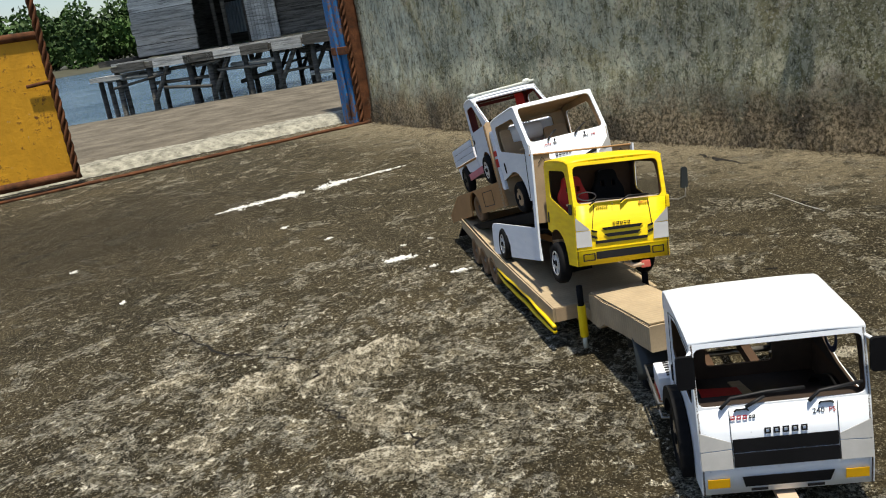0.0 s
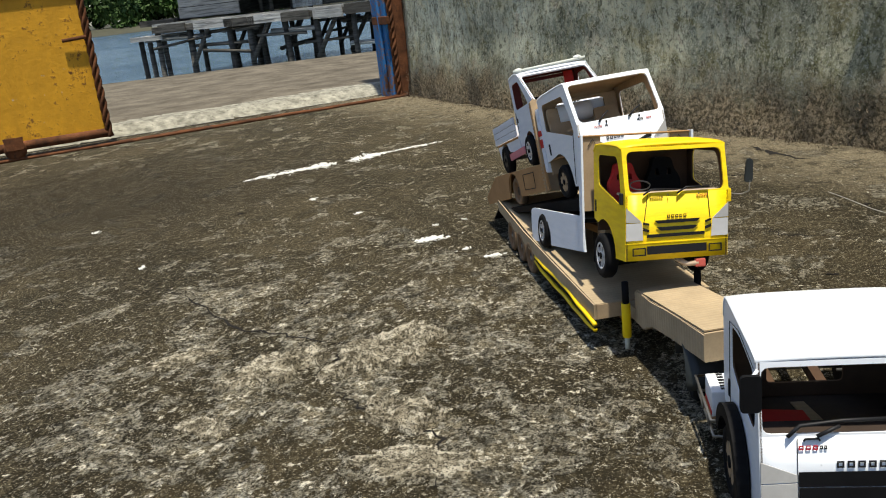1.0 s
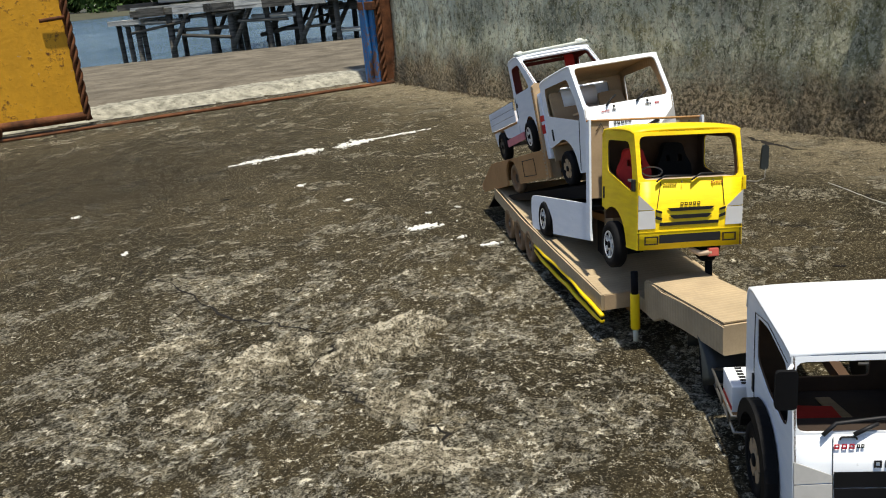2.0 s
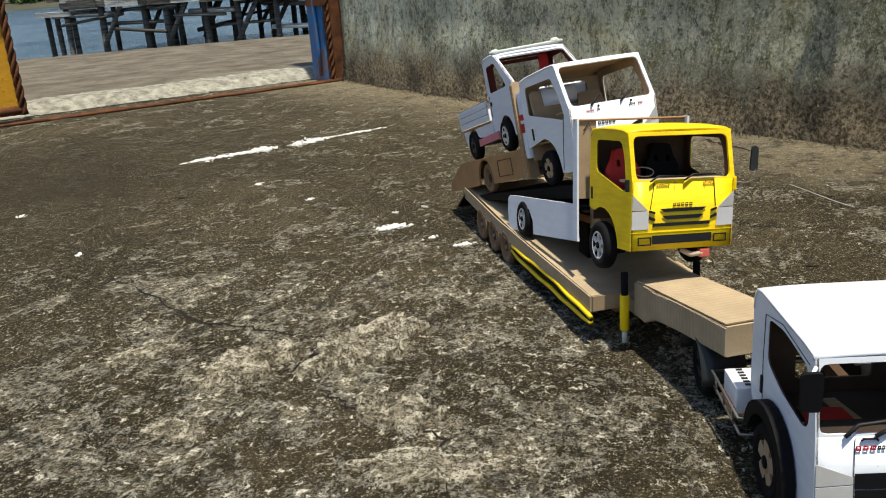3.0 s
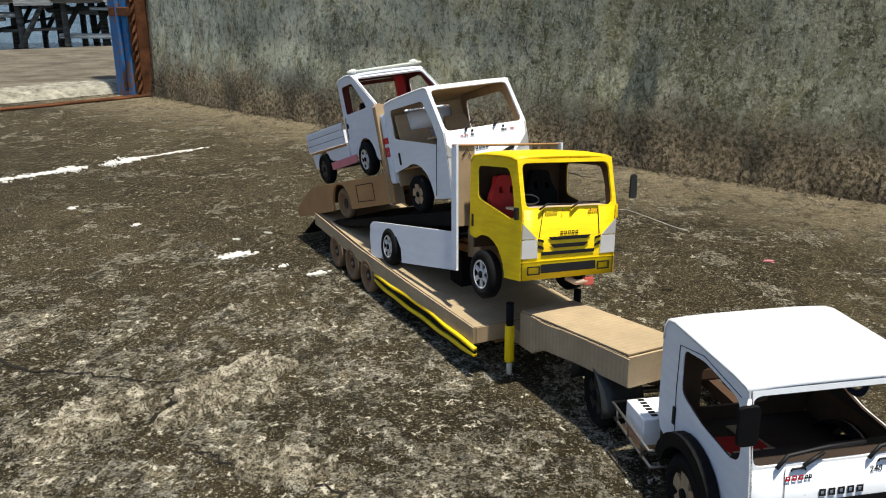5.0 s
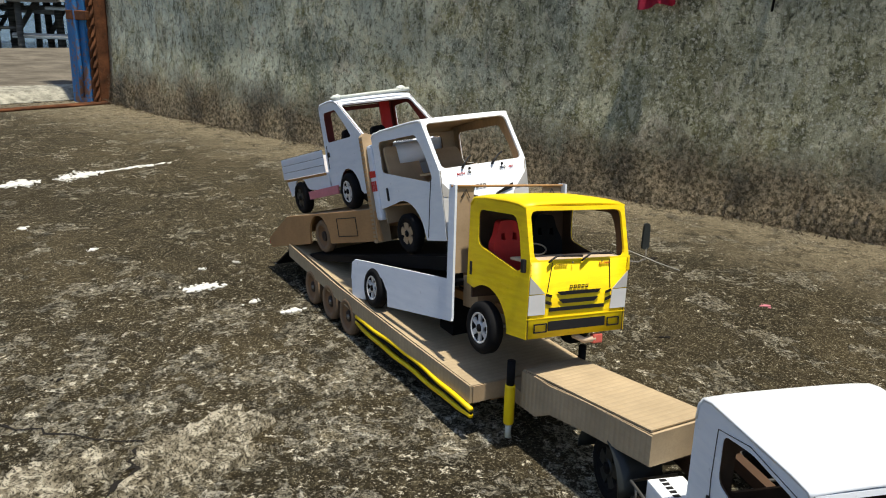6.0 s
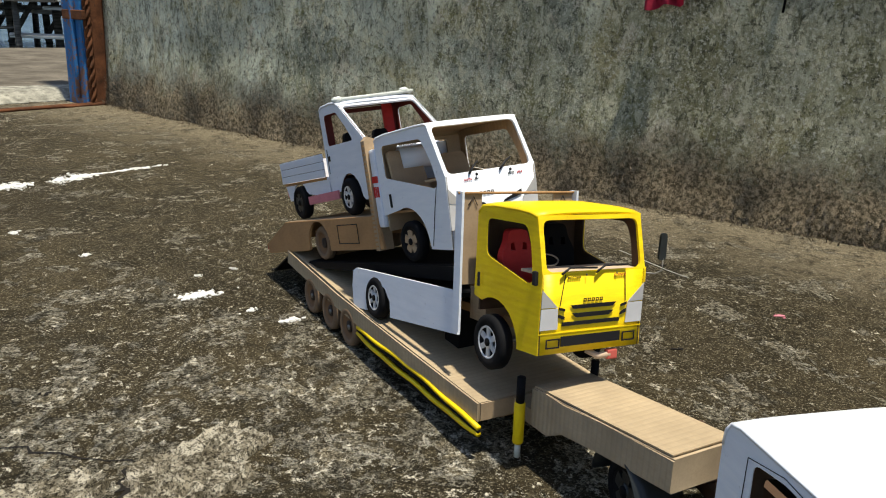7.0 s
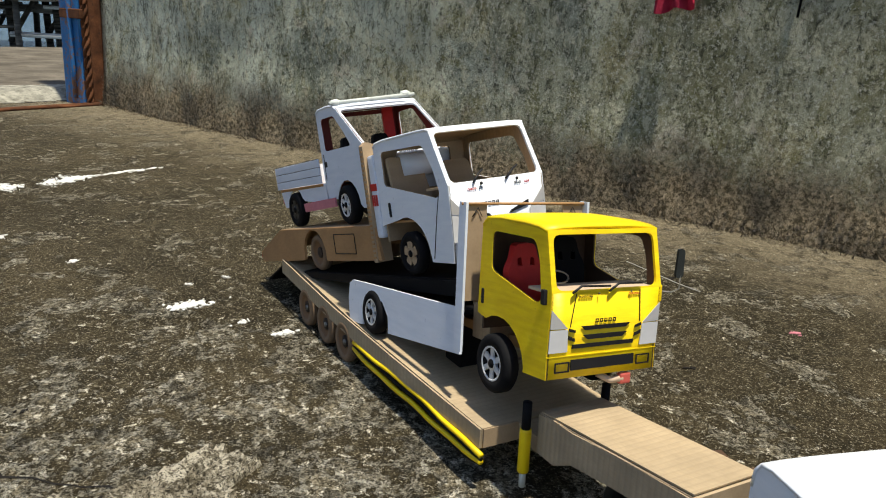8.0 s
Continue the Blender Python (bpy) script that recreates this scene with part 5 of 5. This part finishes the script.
# pickup ------------------------------------------------------------------
def pickup():
    t = thing("pickup", PICKUP, "white model pickup with plank-sided bed and pink skirts, on the flatbed", "model truck", "cardboard model trucks")
    hw = 0.049
    face = [(-0.212, 0.016), (-0.216, 0.040), (-0.2135, 0.0765)]
    roof = [(-0.1555, 0.1225), (-0.150, 0.1262), (-0.135, 0.1280), (-0.110, 0.1275), (-0.1015, 0.124)]
    side = [(-0.212, 0.016), (-0.192, 0.016)] + arc(-0.157, 0.018, 0.029, 176, 20, 8) + [(-0.104, 0.028), (-0.100, 0.050), (-0.1015, 0.124), (-0.110, 0.1268), (-0.135, 0.1273), (-0.150, 0.1255), (-0.1555, 0.1225), (-0.2135, 0.0765), (-0.216, 0.040)]
    window = rounded([(-0.112, 0.081), (-0.112, 0.116), (-0.148, 0.116), (-0.170, 0.095), (-0.182, 0.081)], 0.005)
    cab(t, hw, side, window, face, roof, -0.103, [(-0.036, 0.080), (0.036, 0.080), (0.036, 0.117), (-0.036, 0.117)], "white_old", "maroon", screen_inset=0.004, arch=0.002)
    fy = face_line(face)
    on_face(t, "grille_bar", [(-0.030, 0.030), (0.030, 0.030), (0.030, 0.045), (-0.030, 0.045)], fy, "ink")
    for s in (-1, 1):
        on_face(t, "headlight", [(s * 0.047, 0.048), (s * 0.032, 0.048), (s * 0.032, 0.060), (s * 0.047, 0.062)], fy, "lens")
    bars(t, fy, 0.0, 0.066, 0.022, 0.004, 5, "ink")
    part("dashboard", plate([(-hw + 0.003, -0.210), (hw - 0.003, -0.210), (hw - 0.003, -0.172), (-hw + 0.003, -0.172)], [], 0.002, lambda u, v, q: (u, v, 0.0755 + q)), "board_dark", t)
    part("floor", box(-hw + 0.003, hw - 0.003, -0.206, -0.106, 0.045, 0.047), "board_dark", t)
    seat(t, -0.020, -0.124, 0.050, "black", "black seat")
    seat(t, 0.018, -0.124, 0.050, "black", "black seat")
    part("red_post", box(0.030, 0.043, -0.1075, -0.1045, 0.060, 0.123), "red", t, "red patterned inner post")
    part("glued_rod", tube([(-hw - 0.003, -0.151, 0.1285), (hw + 0.001, -0.151, 0.1305)], 0.0022, 8), "glue", t, "clear glued rod over the windscreen")
    part("glue_blob", lathe([(-0.006, 0), (-0.004, 0.003), (0.002, 0.004), (0.006, 0.002), (0.008, 0)], (-hw + 0.004, -0.150, 0.129), 10), "glue", t)
    part("glue_blob", lathe([(-0.006, 0), (-0.004, 0.003), (0.002, 0.004), (0.006, 0.002), (0.008, 0)], (hw - 0.010, -0.150, 0.132), 10), "glue", t)
    part("door_handle", box(-hw - 0.001, -hw + 0.0002, -0.113, -0.108, 0.064, 0.070, 0.0006), "ink", t, "black handle")
    part("door_line", tube([(-hw - 0.0003, -0.106, 0.050), (-hw - 0.0003, -0.107, 0.078)], 0.0004, 4), "ink", t)
    for s in (-1, 1):
        for k in range(3):
            part("bed_board", box(min(s * 0.0525, s * 0.0500), max(s * 0.0525, s * 0.0500), -0.094, 0.052, 0.0475 + 0.0092 * k, 0.0562 + 0.0092 * k, 0.0006), "white_old", t)
            part("bed_gap", box(min(s * 0.0518, s * 0.0502), max(s * 0.0518, s * 0.0502), -0.093, 0.051, 0.0560 + 0.0092 * k, 0.0569 + 0.0092 * k), "ink", t)
        part("body_side", plate([(-0.100, 0.024), (-0.030, 0.030)] + arc(0.0, 0.020, 0.027, 150, 10, 7) + [(0.040, 0.024), (0.050, 0.047), (-0.100, 0.047)], [], 0.002, lambda u, v, q: (s * 0.0495 - s * q, u, v)), "white_old", t)
        part("skirt", plate([(-0.126, 0.020), (-0.032, 0.017), (-0.030, 0.027), (-0.126, 0.030)], [], 0.002, lambda u, v, q: (s * 0.0500 - s * q + s * 0.002, u, v)), "pink", t, "pink card side skirt")
        for y in (-0.1565, 0.0):
            wheel(t, s * 0.0475, y, 0.0208, 0.0208, 0.012, s, "spoke" if y < -0.1 else "dark")
        part("tail_lamp", box(s * 0.044 - 0.003, s * 0.044 + 0.003, 0.0525, 0.0535, 0.030, 0.046), "pink", t)
    for y in (-0.1565, 0.0):
        axle(t, 0.046, y, 0.0208)
    part("tail_gate", box(-0.050, 0.050, 0.0500, 0.0525, 0.0475, 0.0742), "white_old", t)
    part("bed_floor", box(-0.0498, 0.0498, -0.094, 0.0498, 0.0440, 0.0472), "board_dark", t)


pickup()


# tractor -----------------------------------------------------------------
def tractor():
    t = thing("tractor_truck", TRACTOR, "white cardboard tractor unit coupled to the trailer, standing on the concrete", "model truck", "cardboard model trucks")
    hw = 0.061
    face = [(0.000, 0.018), (-0.0015, 0.040), (0.001, 0.060), (0.004, 0.086)]
    roof = [(0.0125, 0.1345), (0.015, 0.1368), (0.030, 0.1380), (0.112, 0.1395), (0.122, 0.1375), (0.127, 0.131), (0.1285, 0.120)]
    side = [(0.000, 0.018), (0.026, 0.017), (0.030, 0.030)] + arc(0.068, 0.030, 0.037, 172, 20, 9) + [(0.124, 0.050), (0.1285, 0.062), (0.1285, 0.120), (0.127, 0.1305), (0.122, 0.1368), (0.112, 0.1388), (0.030, 0.1373), (0.015, 0.1361), (0.0125, 0.1345), (0.004, 0.086), (0.001, 0.060), (-0.0015, 0.040)]
    window = rounded([(0.096, 0.092), (0.096, 0.125), (0.066, 0.1290), (0.022, 0.1240), (0.0155, 0.096), (0.0165, 0.086), (0.026, 0.081), (0.066, 0.084)], 0.006)
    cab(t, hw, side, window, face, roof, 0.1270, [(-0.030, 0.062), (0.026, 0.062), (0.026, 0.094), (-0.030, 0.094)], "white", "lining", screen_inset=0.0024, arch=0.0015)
    fy = face_line(face)
    for s in (-1, 1):
        on_face(t, "headlight", [(s * 0.0605, 0.040), (s * 0.038, 0.040), (s * 0.038, 0.0545), (s * 0.0605, 0.0535)], fy, "grey", "grey paper headlight")
        on_face(t, "lamp_corner", [(s * 0.0605, 0.0545), (s * 0.038, 0.0555), (s * 0.038, 0.0600), (s * 0.0605, 0.0690)], fy, "grey")
        on_face(t, "indicator", [(s * 0.057, 0.024), (s * 0.041, 0.024), (s * 0.041, 0.0315), (s * 0.057, 0.0315)], fy, "amber", "yellow paper indicator")
        on_face(t, "bumper_dash", [(s * 0.026, 0.0195), (s * 0.014, 0.0195), (s * 0.014, 0.0215), (s * 0.026, 0.0215)], fy, "ink")
        part("pen_line", plate([(s * 0.0375, 0.041), (s * 0.0379, 0.041), (s * 0.0379, 0.085), (s * 0.0375, 0.085)], [], 0.0003, lambda u, v, q: (u, fy(v) - 0.0005 - q, v)), "ink", t)
    on_face(t, "grille_bar", [(-0.037, 0.052), (0.037, 0.052), (0.037, 0.0620), (-0.037, 0.0620)], fy, "black", "black card grille")
    on_face(t, "grille_bar", [(-0.037, 0.041), (0.037, 0.041), (0.037, 0.0515), (-0.037, 0.0515)], fy, "black", "black card grille", 0.0012)
    on_face(t, "bumper_slot", [(-0.030, 0.0235), (0.030, 0.0235), (0.033, 0.0320), (-0.032, 0.0320)], fy, "black")
    bars(t, fy, 0.002, 0.0645, 0.032, 0.0046, 5, "ink")
    bars(t, fy, -0.0305, 0.0770, 0.013, 0.0030, 3, "red_ink")
    bars(t, fy, -0.0215, 0.0774, 0.005, 0.0024, 2, "ink")
    words(t, "240", 0.0245, 0.0765, 0.0058, fy, "ink")
    words(t, "PS", 0.0340, 0.0767, 0.0050, fy, "red_ink")
    for x in (-0.029, 0.030):
        part("drawn_grip", tube([(x - 0.005, 0.0028, 0.0832), (x - 0.004, 0.0028, 0.0848), (x + 0.004, 0.0028, 0.0848), (x + 0.005, 0.0028, 0.0832)], 0.0007, 5), "ink", t)
    part("dashboard", plate([(-hw + 0.003, 0.006), (hw - 0.003, 0.006), (hw - 0.003, 0.030), (-hw + 0.003, 0.030)], [], 0.002, lambda u, v, q: (u, v, 0.0805 + q)), "black_brown", t)
    red = part("red_floor", plate([(-hw + 0.004, 0.020), (-0.010, 0.020), (-0.016, 0.074), (-hw + 0.004, 0.078)], [], 0.002, lambda u, v, q: (u, v, 0.0640 + q)), "red", t, "red printed carton floor")
    part("brown_floor", plate([(-hw + 0.004, 0.031), (hw - 0.004, 0.031), (hw - 0.004, 0.122), (-hw + 0.004, 0.122)], [], 0.002, lambda u, v, q: (u, v, 0.0500 + q)), "black_brown", t)
    part("tan_strip", plate([(-0.002, 0.030), (0.012, 0.030), (-0.006, 0.110), (-0.016, 0.110)], [], 0.001, lambda u, v, q: (u, v, 0.0524 + q)), "board", t)
    for k in range(4):
        part("print_mark", plate([(-0.052 + 0.011 * k, 0.036), (-0.044 + 0.011 * k, 0.036), (-0.044 + 0.011 * k, 0.056), (-0.052 + 0.011 * k, 0.056)], [[(-0.050 + 0.011 * k, 0.039), (-0.046 + 0.011 * k, 0.039), (-0.046 + 0.011 * k, 0.053), (-0.050 + 0.011 * k, 0.053)]], 0.0004, lambda u, v, q: (u, v, 0.0662 + q)), "beige", red)
    part("side_liner", plate([(v[0] * 0.98 + 0.001, min(0.1340, max(0.079, v[1]))) for v in ((0.008, 0.079), (0.124, 0.079), (0.124, 0.134), (0.016, 0.134))], [[(u, v) for u, v in window]], 0.0006, lambda u, v, q: (hw - 0.0024 - q, u, v)), "black_brown", t, "dark printed carton lining")
    ring = part("print_ring", plate(arc(0.075, 0.105, 0.016, 0, 345, 23), [arc(0.075, 0.105, 0.011, 0, 345, 23)], 0.0004, lambda u, v, q: (hw - 0.0034 - q, u, v)), "navy", t)
    wiper(t, [(-0.044, 0.0025, 0.0865), (-0.036, 0.0042, 0.0935), (-0.010, 0.0050, 0.0960), (0.016, 0.0050, 0.0965)], 0.0013)
    wiper(t, [(-0.026, 0.0025, 0.0865), (-0.012, 0.0042, 0.0930)], 0.0013)
    wiper(t, [(0.018, 0.0025, 0.0865), (0.026, 0.0042, 0.0930), (0.056, 0.0050, 0.0965)], 0.0013)
    part("door_handle", box(-hw - 0.0014, -hw + 0.0002, 0.1005, 0.1045, 0.064, 0.078, 0.001), "ink", t, "black handle")
    part("door_line", tube([(-hw - 0.0003, 0.100, 0.056), (-hw - 0.0003, 0.1025, 0.09), (-hw - 0.0003, 0.1015, 0.126), (-hw - 0.0003, 0.068, 0.1325), (-hw - 0.0001, 0.02, 0.127)], 0.0003, 4), "ink", t)
    for s in (-1, 1):
        part("mirror_bracket", tube([(s * (hw - 0.0005), 0.012, 0.129), (s * (hw + 0.006), 0.003, 0.126)], 0.0014, 6), "white", t)
        part("mirror", plate(rounded([(s * (hw - 0.001), 0.1055), (s * (hw + 0.0120), 0.1055), (s * (hw + 0.0120), 0.131), (s * (hw - 0.001), 0.131)], 0.003), [], 0.003, lambda u, v, q: (u, 0.003 - q, v)), "black", t, "black card mirror")
        part("wheel_arch", sheet([(0.068 + 0.037 * math.cos(radians(a)), 0.030 + 0.037 * math.sin(radians(a))) for a in range(0, 181, 15)], min(s * 0.047, s * 0.0615), max(s * 0.047, s * 0.0615), 0.002, 0, 2), "black", t, "black card wheel arch")
        wheel(t, s * 0.0600, 0.068, 0.0285, 0.0285, 0.017, s, "brass")
        part("arch_flare", plate(arc(0.068, 0.029, 0.043, 195, 15, 14) + arc(0.068, 0.029, 0.033, 15, 195, 14), [], 0.009, lambda u, v, q: (s * 0.0620 + s * q, u, v)), "black", t, "black card arch flare")
        wheel(t, s * 0.0640, 0.222, 0.0285, 0.0285, 0.022, s, "dark")
        fender = sheet([(0.222 - 0.040 * math.cos(radians(a)), 0.024 + 0.040 * math.sin(radians(a))) for a in range(5, 176, 10)], min(s * 0.046, s * 0.083), max(s * 0.046, s * 0.083), 0.0015, 0, 3)
        part("fender", fender, "pipe", t, "dark grey half-pipe mudguard")
        part("chassis_rail", box(s * 0.020 - 0.004, s * 0.020 + 0.004, 0.02, 0.285, 0.036, 0.046), "lining", t)
        for z, inset in ((0.044, 0.0), (0.030, 0.002)):
            part("guard_wire", tube([(s * 0.038, 0.180, z), (s * (0.076 - inset), 0.178, z), (s * (0.074 - inset), 0.112, z - 0.006), (s * 0.045, 0.109, z - 0.006)], 0.0013, 6), "wire", t, "steel wire side guard")
        for y in (0.125, 0.150, 0.172):
            part("guard_stay", tube([(s * 0.0735, y, 0.026), (s * 0.0750, y, 0.042)], 0.0009, 5), "wire", t)
    axle(t, 0.05, 0.068, 0.0285)
    axle(t, 0.06, 0.222, 0.0285)
    part("pack_tray", box(-0.072, -0.024, 0.130, 0.168, 0.0275, 0.0298), "board_dark", t)
    pack = part("battery_pack", box(-0.070, -0.042, 0.132, 0.166, 0.030, 0.052, 0.001), "white", t, "white and red battery pack")
    part("red_label", box(-0.0704, -0.0696, 0.1325, 0.163, 0.0315, 0.0350), "red", pack)
    for k in range(6):
        part("print_mark", box(-0.062, -0.057, 0.136 + 0.005 * k, 0.139 + 0.005 * k, 0.0522, 0.0525), "ink", pack)
    part("coupling_plate", box(-0.038, 0.024, 0.195, 0.240, 0.046, 0.058, 0.002), "lining", t)
    part("tow_tongue", box(-0.008, 0.006, -0.012, 0.02, 0.010, 0.014), "beige", t, "pale wooden tongue under the bumper")


tractor()
